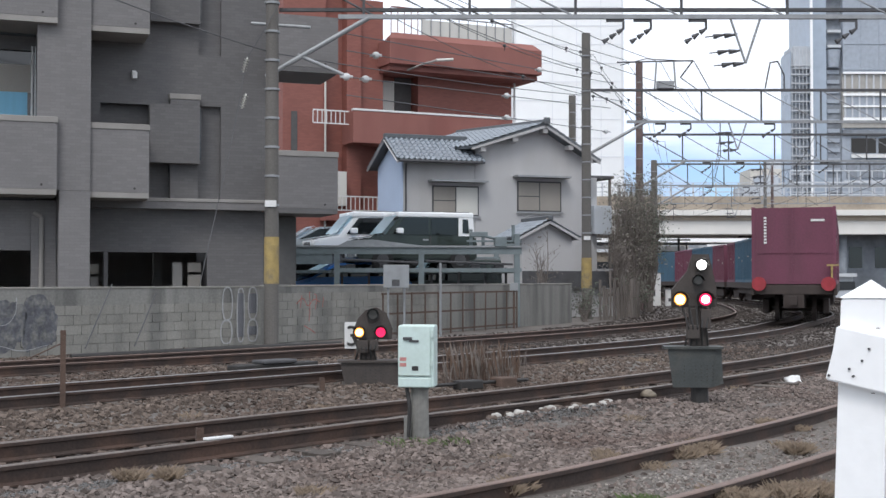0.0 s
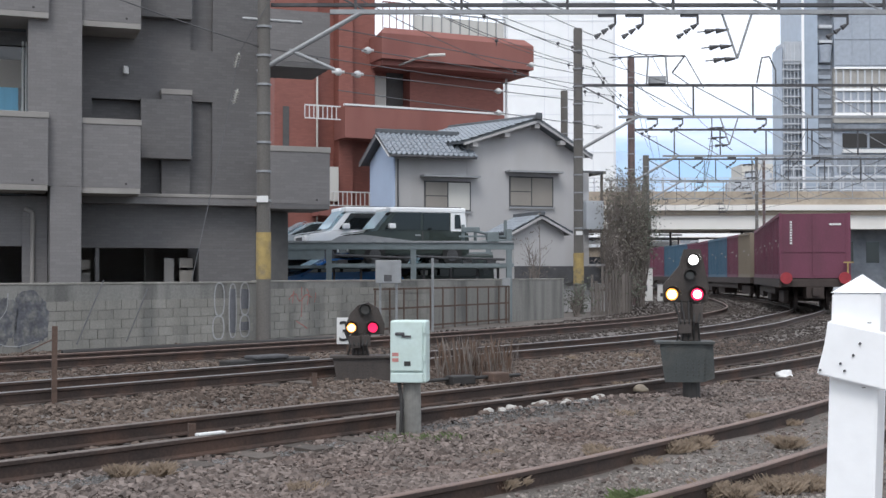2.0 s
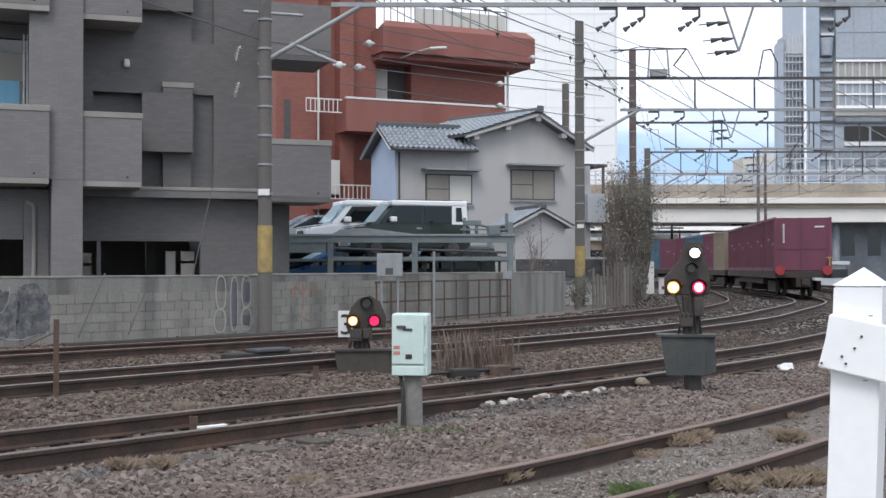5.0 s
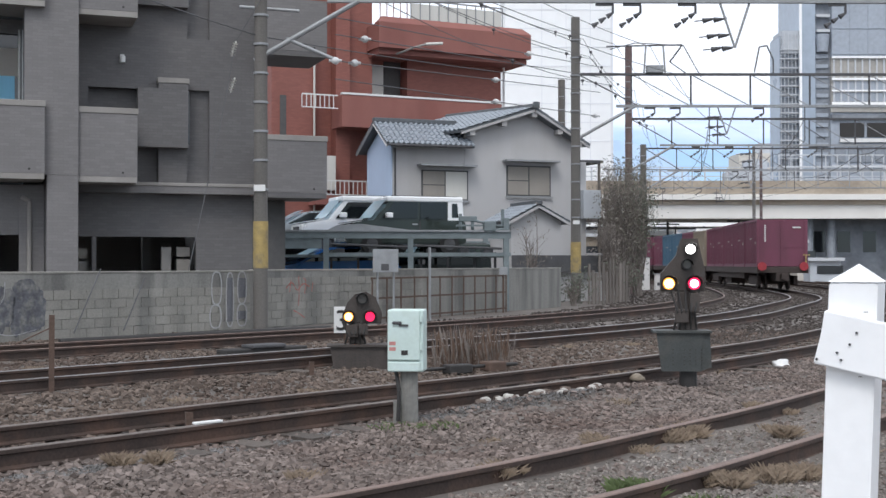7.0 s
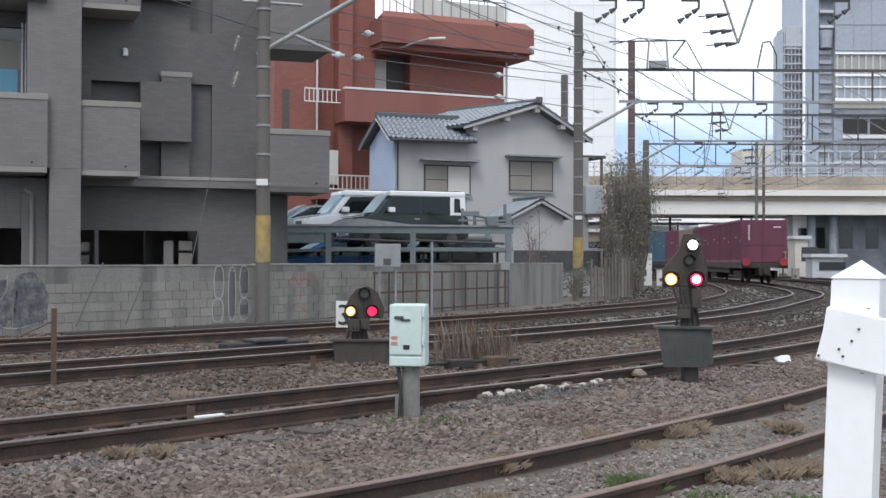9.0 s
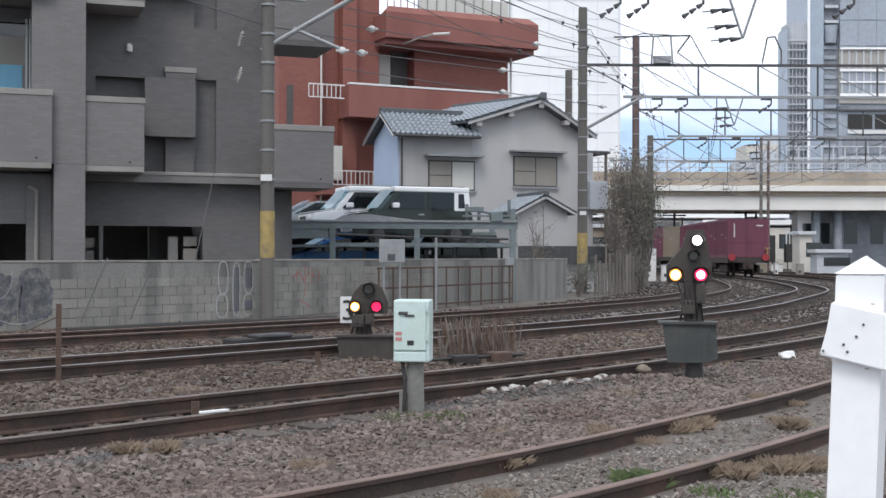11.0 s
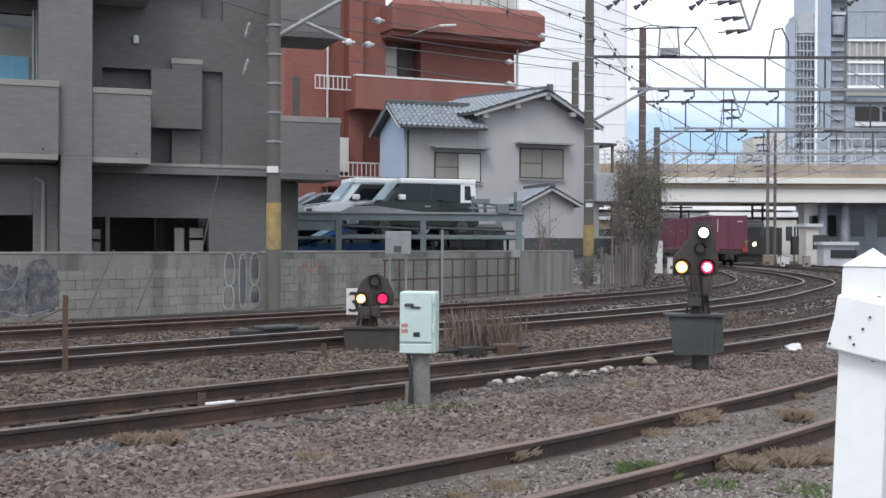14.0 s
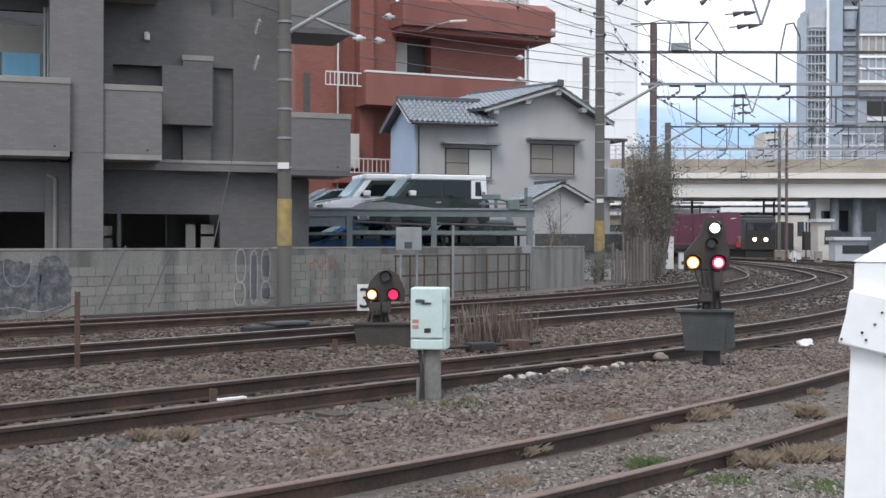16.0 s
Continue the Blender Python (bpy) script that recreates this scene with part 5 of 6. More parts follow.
# ---- parked cars on the rack ----
def boxy_car(m, roof_m, pillar_m):
    """A tall boxy compact; front along -x, wheels on z=0."""
    c = thing("car", Matrix(), "", "car", "cars parked on the rack")
    body = [(-1.75, 0.30), (-1.78, 0.62), (-1.68, 0.88), (-1.05, 0.98), (1.68, 0.98), (1.74, 0.6), (1.70, 0.30)]
    bm = prism(BM(), body, -0.76, 0.76)
    bmesh.ops.bevel(bm, geom=list(bm.edges), offset=0.05, segments=2, affect="EDGES")
    part("body", bm, m, c, smooth=False)
    cabin = [(-1.05, 0.95), (-0.55, 1.55), (1.55, 1.58), (1.66, 0.95)]
    bm = prism(BM(), cabin, -0.68, 0.68)
    bmesh.ops.bevel(bm, geom=list(bm.edges), offset=0.04, segments=2, affect="EDGES")
    part("cabin", bm, m, c)
    part("roof", box(BM(), -0.66, 1.62, -0.715, 0.715, 1.495, 1.65, 0.04), roof_m, c, "white roof")
    for s in (-1, 1):
        part("front_window", prism(BM(), [(-0.82, 1.02), (-0.47, 1.47), (0.25, 1.48), (0.25, 1.02)], s * 0.684, s * 0.70), M_CARGL, c)
        part("rear_window", prism(BM(), [(0.33, 1.02), (0.33, 1.48), (1.12, 1.49), (1.12, 1.02)], s * 0.684, s * 0.70), M_CARGL, c)
        part("quarter_window", prism(BM(), [(1.28, 1.06), (1.28, 1.46), (1.44, 1.46), (1.48, 1.06)], s * 0.70, s * 0.712), M_CARGL, c)
        part("pillar", prism(BM(), [(1.16, 0.98), (1.16, 1.56), (1.6, 1.56), (1.64, 0.98)], s * 0.684, s * 0.699), pillar_m, c)
        part("mirror", box(BM(), -0.74, -0.55, s * 0.74, s * 0.92, 1.03, 1.18, 0.03), m if m is M_CARWH else M_CARWH, c)
        part("headlight", bar(BM(), (-1.77, s * 0.52, 0.72), (-1.69, s * 0.52, 0.72), 0.13, 14), M_WHITE, c, "round headlight")
        for x in (-1.12, 1.18):
            w = part("wheel", bar(BM(), (x, s * 0.6, 0.3), (x, s * 0.78, 0.3), 0.3, 20), M_TYRE, c)
            part("rim", bar(BM(), (x, s * 0.775, 0.3), (x, s * 0.79, 0.3), 0.17, 14), M_DARKST, w)
    bm = BM()
    a = [bm.verts.new(p) for p in ((-1.045, -0.6, 1.0), (-1.045, 0.6, 1.0), (-0.595, 0.58, 1.52), (-0.595, -0.58, 1.52))]
    f = bm.faces.new(a)
    bmesh.ops.solidify(bm, geom=[f], thickness=0.02)
    bmesh.ops.translate(bm, vec=(-0.055, 0, 0.045), verts=bm.verts)
    part("windscreen", bm, M_WINDSH, c)
    part("bonnet", prism(BM(), [(-1.7, 0.9), (-1.06, 1.0), (-1.06, 1.015), (-1.7, 0.92)], -0.7, 0.7), m, c)
    for s in (-1, 1):
        part("door_seam", box(BM(), 0.27, 0.31, s * 0.762, s * 0.768, 0.4, 0.97), M_BLACK, c)
        part("door_handle", box(BM(), 0.06, 0.22, s * 0.77, s * 0.785, 0.84, 0.88), M_STEEL, c)
        part("fog_lamp", bar(BM(), (-1.84, s * 0.5, 0.45), (-1.82, s * 0.5, 0.45), 0.06, 10), M_WHITE, c)
        part("roof_rail", box(BM(), -0.5, 1.5, s * 0.6, s * 0.64, 1.64, 1.67), M_BLACK, c)
    part("bumper", box(BM(), -1.83, -1.7, -0.7, 0.7, 0.32, 0.52, 0.04), m, c)
    part("grille", box(BM(), -1.79, -1.76, -0.3, 0.3, 0.62, 0.8), M_BLACK, c)
    return c


def low_car(m):
    """A low hatchback; front along -x."""
    c = thing("car", Matrix(), "", "car", "cars parked on the rack")
    shape = [(-2.0, 0.32), (-2.05, 0.6), (-1.85, 0.8), (-1.1, 0.95), (-0.3, 1.38), (0.9, 1.42), (1.75, 1.0), (1.95, 0.9), (1.95, 0.32)]
    bm = prism(BM(), shape, -0.82, 0.82)
    bmesh.ops.bevel(bm, geom=list(bm.edges), offset=0.07, segments=2, affect="EDGES")
    part("body", bm, m, c)
    for s in (-1, 1):
        part("side_window", prism(BM(), [(-0.95, 0.98), (-0.28, 1.32), (0.85, 1.36), (1.4, 1.02)], s * 0.815, s * 0.826), M_CARGL, c)
        part("headlight", box(BM(), -2.04, -1.86, s * 0.5, s * 0.78, 0.62, 0.76, 0.03), M_WHITE, c)
        for x in (-1.25, 1.25):
            part("wheel", bar(BM(), (x, s * 0.66, 0.31), (x, s * 0.84, 0.31), 0.31, 20), M_TYRE, c)
    bm = BM()
    f = bm.faces.new([bm.verts.new(p) for p in ((-1.12, -0.68, 0.99), (-1.12, 0.68, 0.99), (-0.36, 0.6, 1.39), (-0.36, -0.6, 1.39))])
    bmesh.ops.solidify(bm, geom=[f], thickness=0.02)
    bmesh.ops.translate(bm, vec=(-0.02, 0, 0.03), verts=bm.verts)
    part("windscreen", bm, M_WINDSH, c)
    return c


CARROT = 20
DECK = 1.86


def place_car(c, x, y, z, rot, label, size=1.2):
    c.matrix_basis = pose(x, y, z, 0, 0, rot) @ Matrix.Scale(size, 4)
    tagged(c, label)
    return c


dark_car = place_car(boxy_car(M_CARDK, M_CARWH, M_CARWH), -1.06, 42.0, DECK, CARROT, "dark boxy compact car with white roof on the rack")
white_car = place_car(boxy_car(M_CARWH, M_CARWH, M_CARWH), -2.75, 44.6, DECK, CARROT, "white boxy minivan on the parking rack", 1.29)
silver_car = place_car(low_car(M_CARSV), -4.6, 46.3, DECK, CARROT, "silver hatchback with sloping nose on the rack")
blue_car = place_car(low_car(M_CARBL), -3.6, 42.6, 0.45, CARROT, "blue hatchback on the rack's lower level")
low_dark = place_car(boxy_car(M_CARDK, M_CARDK, M_CARDK), 0.0, 44.2, 0.3, CARROT, "dark car in shade on the lower level")


# ---- two-level parking rack ----
def rack():
    r = thing("parking_rack", pose(-5.6, 39.5, 0, 0, 0, 4), "two-level blue-grey steel car parking rack", "parking rack")
    for y in (0, 6.0):
        for x in (0.2, 2.15, 4.9, 8.05):
            part("post", box(BM(), x - 0.09, x + 0.09, y - 0.09, y + 0.09, 0, 3.05 if x > 8 else 2.45), M_RACK, r)
    part("front_beam", box(BM(), 0, 8.2, -0.1, 0.1, 2.38, 2.66), M_RACK, r)
    part("flange", box(BM(), 0, 8.2, -0.16, -0.102, 2.6, 2.66), M_STEEL, r)
    part("rear_beam", box(BM(), 0, 8.2, 5.9, 6.1, 2.2, 2.4), M_RACK, r)
    part("front_beam", box(BM(), 2.1, 8.2, -0.08, 0.08, 1.8, 1.92), M_RACK, r)
    for i in range(4):
        part("pallet", box(BM(), 0.1 + i * 2.05, 2.05 + i * 2.05, 0.3, 7.9, 1.77, 1.86), M_RACK, r, "steel parking pallet")
    for x in (2.3, 3.2, 4.1, 5.3, 6.2, 7.1, 7.8):
        part("stanchion", box(BM(), x - 0.04, x + 0.04, 0.9, 0.98, 0, 1.95), M_DARKST, r)
    part("diagonal", bar(BM(), (5.0, 0, 2.45), (8.0, 0, 2.7), 0.05), M_RACK, r)
    part("rear_screen", box(BM(), 0.0, 8.2, 6.12, 6.16, 0, 2.19), M_DARKST, r)
    part("guard", box(BM(), 6.4, 8.2, -0.05, 0.05, 2.78, 2.84), M_RACK, r)
    part("motor_box", box(BM(), 7.3, 7.7, -0.2, 0.1, 2.62, 2.95, 0.03), M_RACK, r)
    for x, z0, z1 in ((6.55, 2.66, 3.2), (6.95, 2.66, 3.0), (7.95, 2.66, 3.35)):
        part("lift_post", box(BM(), x - 0.05, x + 0.05, 0.1, 0.2, z0, z1), M_RACK, r)
    part("chain_case", box(BM(), 6.5, 7.1, 0.05, 0.25, 2.95, 3.12, 0.02), M_RACK, r)
    part("lift_arm", bar(BM(), (6.5, 0.1, 3.1), (7.95, 0.1, 2.75), 0.045), M_RACK, r)
    part("cylinder", bar(BM(), (2.3, -0.12, 2.2), (4.8, -0.12, 2.1), 0.04, 10), M_DARKST, r)
    part("cylinder", bar(BM(), (5.05, -0.12, 2.15), (7.9, -0.12, 2.05), 0.04, 10), M_DARKST, r)
    for x in (2.6, 3.7, 5.6, 6.7, 7.5):
        part("roller_case", box(BM(), x - 0.15, x + 0.15, 0.2, 0.5, 1.9, 2.05, 0.02), M_DARKST, r)
    part("ramp_plate", prism(BM(), [(2.2, 2.66), (4.9, 2.66), (3.3, 2.86), (2.5, 2.82)], 0.0, 0.04), M_STEEL, r, "pale tilted ramp plate")
    part("blue_panel", box(BM(), 0.1, 2.0, -0.05, 0.05, 2.05, 2.42), M_RACK, r)
    return r


rack()
slab = single("parking_slab", box(BM(), 0.5, 17, 0.4, 14, -0.05, 0.12), M_LEDGE, pose(-4.23, 29.09, 0, 0, 0, 58.4), "concrete parking slab behind the wall", "slab", kind="structure")

# ---- signals ----
def lamp_unit(parent, x, z, y, r, glow_m, label, core=None):
    """A hooded lens on a signal head."""
    h = part("lamp_hood", bar(BM(), (x, y, z), (x, y - 0.06, z), r * 1.35, 20), M_BLACK, parent, label)
    bm = BM()
    ring = [(x + r * 1.4 * math.cos(math.radians(18 * k)), z + r * 1.4 * math.sin(math.radians(18 * k))) for k in range(11)]
    near = [bm.verts.new((p, y - 0.03, q)) for p, q in ring]
    far = [bm.verts.new((p, y - 0.2, q)) for p, q in ring]
    for k in range(10):
        bm.faces.new((near[k], near[k + 1], far[k + 1], far[k]))
    bmesh.ops.solidify(bm, geom=list(bm.faces), thickness=0.008)
    part("visor", bm, M_BLACK, h)
    part("lens", bar(BM(), (x, y - 0.05, z), (x, y - 0.075, z), r, 20), glow_m, h)
    if core:
        part("lamp_core", bar(BM(), (x, y - 0.076, z), (x, y - 0.082, z), r * 0.72, 20), core, h)


def shunt_signal(m, head, lamps, neck_z, plate, label, plate_m=M_PLATE):
    s = thing("dwarf_signal", m, label, "railway signal", "dwarf signals")
    bm = prism(BM(), head, -0.02, 0.16)
    bmesh.ops.bevel(bm, geom=[e for e in bm.edges if abs(e.verts[0].co.y - e.verts[1].co.y) < 0.01], offset=0.012, segments=2, affect="EDGES")
    part("signal_head", bm, M_HEAD, s, "dark brown fan-shaped signal head")
    for x, z, r, g, lb in lamps:
        lamp_unit(s, x, z, -0.02, r, g, lb, {M_LAMPY: M_COREH if neck_z[0] > 0.5 else M_COREY, M_LAMPR: M_CORER if neck_z[0] > 0.5 else None}.get(g))
    z0, z1 = neck_z
    part("neck", box(BM(), -0.1, 0.12, -0.02, 0.18, z0, z1, 0.02), M_HEAD, s)
    part("terminal_box", box(BM(), -0.15, 0.02, -0.1, -0.02, z0 + 0.1, z0 + 0.28, 0.015), M_HEAD, s)
    for k in range(5):
        x = -0.2 + 0.09 * k
        bm = bar(BM(), (x, -0.05, z1 + 0.02), (x * 0.6, -0.1, (z0 + z1) / 2), 0.014, 6)
        part("cable", bar(bm, (x * 0.6, -0.1, (z0 + z1) / 2), (x * 0.8, 0.0, z0), 0.014, 6), M_BLACK, s)
    part("junction_box", box(BM(), 0.03, 0.16, -0.09, -0.02, (z0 + z1) / 2 - 0.02, z1 - 0.02, 0.012), M_HEAD, s)
    px0, px1, pz0, pz1 = plate
    p = part("step_plate", prism(BM(), [(px0 + 0.06, pz0), (px1 - 0.06, pz0), (px1 - 0.03, pz1 - 0.04), (px1 - 0.03, pz1), (px0, pz1), (px0, pz1 - 0.04)], -0.18, -0.16), plate_m, s, "grey perforated step plate")
    part("side_plate", prism(BM(), [(px1 - 0.058, pz0), (px1 + 0.08, pz0 + 0.05), (px1 + 0.06, pz1 - 0.002), (px1 - 0.028, pz1 - 0.002)], -0.158, -0.02), plate_m, p)
    part("top_tread", box(BM(), px0 - 0.05, px1 + 0.08, -0.22, 0.2, pz1 + 0.002, pz1 + 0.03), plate_m, p)
    me = mesh_of("hole", bar(BM(), (0, -0.184, 0), (0, -0.181, 0), 0.009, 8), M_BLACK)
    for i in range(6):
        for k in range(5):
            if i == 1:
                continue
            o = new("hole", me)
            o.parent = p
            o.location = (px0 + 0.2 + i * 0.07, 0, pz0 + 0.09 + k * 0.045)
    part("foot", bar(BM(), (0.02, 0, -0.05), (0.02, 0, pz0 + 0.02), 0.11, 12), M_BLACK, s)
    return s


M_LENSOFF = glass("unlit_lens", (0.12, 0.11, 0.10), 0.15)
shunt_signal(pose(3.03, 14.5, 0.093, 0, 0, -6) @ Matrix.Scale(0.94, 4),
             [(-0.32, 1.2), (0.23, 1.2), (0.24, 1.42), (0.17, 1.75), (0.14, 1.87), (-0.06, 1.87), (-0.12, 1.66), (-0.32, 1.42)],
             [(0.045, 1.735, 0.06, M_LAMPW, "lit white lamp"), (0.0, 1.54, 0.05, M_LENSOFF, "unlit lamp"),
              (-0.225, 1.30, 0.075, M_LAMPY, "lit amber lamp"), (0.09, 1.30, 0.075, M_LAMPR, "lit red lamp")],
             (0.70, 1.2), (-0.385, 0.215, 0.2, 0.68), "dark dwarf shunting signal with lit white, amber and red lamps")
shunt_signal(pose(-1.07, 17.17, 0, 0, 0, 4),
             [(-0.16, 0.71), (0.35, 0.71), (0.36, 0.86), (0.27, 1.08), (0.13, 1.16), (-0.02, 1.12), (-0.13, 1.0), (-0.2, 0.82)],
             [(0.08, 1.06, 0.062, M_LENSOFF, "unlit lamp"), (-0.11, 0.81, 0.066, M_LAMPY, "lit amber lamp"), (0.19, 0.81, 0.066, M_LAMPR, "lit red lamp")],
             (0.42, 0.72), (-0.36, 0.42, 0.02, 0.39), "dark dwarf shunting signal with lit amber and red lamps", M_HEAD)


def number_sign():
    s = thing("track_sign", pose(-1.26, 17.7, 0), "white square board with black figure 3", "sign")
    part("board", box(BM(), -0.17, 0.17, 0, 0.02, 0.545, 0.93, 0.004), M_WHITE, s)
    part("post", box(BM(), -0.03, 0.03, 0.022, 0.06, -0.1, 0.9), M_RUST, s)
    cu = bpy.data.curves.new("figure", "FONT")
    cu.body, cu.size, cu.extrude, cu.align_x = "3", 0.42, 0.003, "CENTER"
    cu.materials.append(M_BLACK)
    f = new("figure", cu)
    f.parent = s
    f.matrix_basis = pose(-0.055, -0.006, 0.59, 90, 0, 0)
    tagged(f, "black figure 3")


number_sign()


# ---- mint relay box on its post ----
def relay_box():
    b = thing("relay_box", pose(-0.237, 11.15, 0.122, 0, 0, -8) @ Matrix.Diagonal((0.85, 0.9, 0.921, 1)), "pale mint steel equipment box on a concrete post", "equipment box")
    part("post", bar(BM(), (0.02, 0.05, -0.25), (0.02, 0.05, 0.5), 0.105, 20, 0.095), M_WALL, b, "grey concrete post")
    part("case", box(BM(), -0.19, 0.2, -0.1, 0.16, 0.485, 1.10, 0.02), M_MINT, b)
    d = part("door", box(BM(), -0.185, 0.165, -0.125, -0.103, 0.60, 1.095, 0.012), M_MINT, b)
    part("lower_panel", box(BM(), -0.185, 0.165, -0.122, -0.103, 0.49, 0.585, 0.01), M_MINT, b)
    part("handle", box(box(BM(), -0.13, -0.03, -0.15, -0.126, 0.955, 0.985, 0.008), -0.06, 0.04, -0.14, -0.127, 0.935, 0.955), M_DARKST, d, "dark handle")
    part("plate", box(BM(), -0.035, 0.035, -0.13, -0.126, 0.655, 0.70), M_BLACK, d, "small dark plate")
    m = mat("faded_red_print", (0.5, 0.22, 0.2), 0.6)
    for z in (0.695, 0.75):
        part("label", box(BM(), -0.165, -0.095, -0.129, -0.126, z, z + 0.035), m, d, "faded red label bars")
    for z in (0.7, 0.98):
        part("hinge", box(BM(), 0.166, 0.19, -0.13, -0.1, z, z + 0.07, 0.004), M_MINT, d)
    part("cable", bar(bar(BM(), (-0.11, -0.02, 0.49), (-0.07, -0.06, 0.3), 0.022), (-0.07, -0.06, 0.3), (-0.08, -0.08, 0.0), 0.02), M_BLACK, b)
    part("conduit", bar(BM(), (-0.1, -0.04, -0.05), (-0.1, -0.04, 0.2), 0.035), M_WALL, b)


relay_box()


# ---- white fence post close by ----
def fence_post():
    f = thing("fence_post", pose(0.849, 2.6, 0, 0, 0, -29), "thick white-painted wooden fence post with slanted rail board", "fence post")
    bm = prism(BM(), [(-0.062, -0.1), (0.038, -0.1), (0.1, 1.51), (0.0, 1.51)], 0, 0.105)
    bmesh.ops.bevel(bm, geom=list(bm.edges), offset=0.003, segments=2, affect="EDGES")
    part("post", bm, M_POSTW, f)
    bm = BM()
    v = [bm.verts.new(p) for p in ((-0.002, -0.003, 1.511), (0.102, -0.003, 1.511), (0.102, 0.108, 1.511), (-0.002, 0.108, 1.511), (0.054, 0.052, 1.55))]
    for q in ((0, 1, 4), (1, 2, 4), (2, 3, 4), (3, 0, 4), (3, 2, 1, 0)):
        bm.faces.new([v[i] for i in q])
    part("cap", bm, M_POSTW, f, "pyramid cap")
    bm = prism(BM(), [(-0.004, 1.452), (-0.012, 1.40), (-0.028, 1.338), (1.5, 1.02), (1.52, 1.135)], -0.028, -0.002)
    bmesh.ops.bevel(bm, geom=list(bm.edges), offset=0.003, segments=2, affect="EDGES")
    r = part("rail_board", bm, M_POSTW, f, "slanting white rail board")
    for x, z in ((0.062, 1.405), (0.048, 1.38), (0.022, 1.362), (0.03, 1.347), (-0.02, 1.347)):
        part("nail", bar(BM(), (x, -0.032, z), (x, -0.027, z), 0.0028, 8), M_DARKST, r)
    for x, z, w in ((0.072, 1.447, 0.008), (0.06, 1.31, 0.008), (0.04, 1.322, 0.006)):
        part("paint_chip", box(BM(), x, x + w, -0.0018, -0.0005, z, z + 0.0015), M_WOOD, f)


fence_post()

# ---- rusty stakes and small yard things ----
def stake(x, y, h, wired=True):
    s = thing("steel_stake", pose(x, y, 0, 1.5, 0, 20), "rusty angle-iron stake in the ballast", "stake", "rusty stakes")
    part("post", box(box(BM(), -0.03, 0.03, -0.005, 0.005, -0.1, h), -0.03, -0.02, 0.006, 0.05, -0.1, h), M_RUST, s)
    if wired:
        part("tie_wire", bar(BM(), (-0.02, 0, h - 0.15), (-0.4, -0.1, h - 0.32), 0.008, 6), M_RUST, s)
    return s


stake(-4.35, 13.96, 0.97)
stake(1.65, 16.4, 0.22, False)
stake(-1.6, 16.2, 0.25, False)
stake(-2.05, 10.3, 0.3, False)


def lump(name, x, y, z, sx, sy, sz, m, label, cat, seed):
    bm = BM()
    bmesh.ops.create_icosphere(bm, subdivisions=3, radius=1)
    for v in bm.verts:
        v.co *= 1 + 0.35 * noise.noise(v.co * 1.6 + Vector((seed, 0, 0)))
        v.co = Vector((v.co.x * sx, v.co.y * sy, max(v.co.z, -0.3) * sz))
    return single(name, bm, m, pose(x, y, z, 0, 0, seed * 40), label, cat, smooth=True)


lump("plastic_bag", 5.05, 17.6, 0.07, 0.17, 0.12, 0.11, M_WHITE, "crumpled white plastic bag on the ballast", "bag", 2)
lump("paper_scrap", 6.2, 23.0, 0.04, 0.09, 0.06, 0.05, M_WHITE, "white scrap of paper on the ballast", "litter", 3)
single("white_strip", box(BM(), -0.13, 0.13, -0.03, 0.03, 0, 0.02, 0.005), M_WHITE, pose(-1.83, 9.95, 0.252, 0, 0, 44), "white scrap lying along the rail", "litter")
rp = random.Random(21)
for k in range(17):
    a = -2.3 + 0.13 * k + rp.uniform(-0.05, 0.05)
    o = 0.74 + rp.uniform(-0.03, 0.12)
    s = rp.uniform(0.025, 0.055)
    lump("pale_stone", 1.44 + 0.669 * a + 0.743 * o, 14.4 + 0.743 * a - 0.669 * o, 0.17, s * 1.5, s, s * 0.8, M_PALEST if k % 3 else M_STONEB, "pale stone heaped beside the rail", "stone", k + 5)
lump("pale_stone", -4.7, 26.4, 0.05, 0.09, 0.06, 0.05, M_CURTAIN, "pale stone lying near the wall", "stone", 40)
trough = thing("cable_trough", Matrix(), "dark cable pipe lying along the wall's foot", "cable trough")
part("pipe", bar(BM(), (-6.9, 22.6, 0.12), (-2.3, 27.4, 0.12), 0.05, 8), M_BLACK, trough)
for u in (0.1, 0.4, 0.7, 0.95):
    q = Vector((-6.9, 22.6, 0.0)).lerp(Vector((-2.3, 27.4, 0.0)), u)
    part("support", box(BM(), q.x - 0.05, q.x + 0.05, q.y - 0.05, q.y + 0.05, -0.05, 0.08), M_BLACK, trough)
lump("yellowish_block", 2.45, 14.6, 0.17, 0.1, 0.06, 0.06, M_TAN, "tan broken block beside the rail", "stone", 4)

# joint bars, cable trough and point gear between the farther tracks
gear = thing("point_gear", pose(0.35, 17.0, 0, 0, 0, 35), "dark steel point rodding beside the track", "point gear")
part("rod", bar(BM(), (-0.9, 0, 0.1), (1.1, 0.05, 0.1), 0.025), M_BLACK, gear)
part("crank", box(BM(), -0.2, 0.2, -0.1, 0.1, 0.02, 0.15, 0.02), M_BLACK, gear)
part("plate", box(BM(), 0.5, 0.8, -0.1, 0.15, 0.02, 0.16, 0.02), M_RUST, gear)
gear2 = thing("point_gear", pose(-2.9, 20.6, 0, 0, 0, 45), "dark steel point machine plates beside the track", "point gear")
part("plate", box(BM(), -0.8, 0.9, -0.15, 0.15, 0.02, 0.14, 0.02), M_BLACK, gear2)
part("cover", box(BM(), -0.3, 0.4, -0.2, 0.15, 0.141, 0.2, 0.02), M_DARKST, gear2)


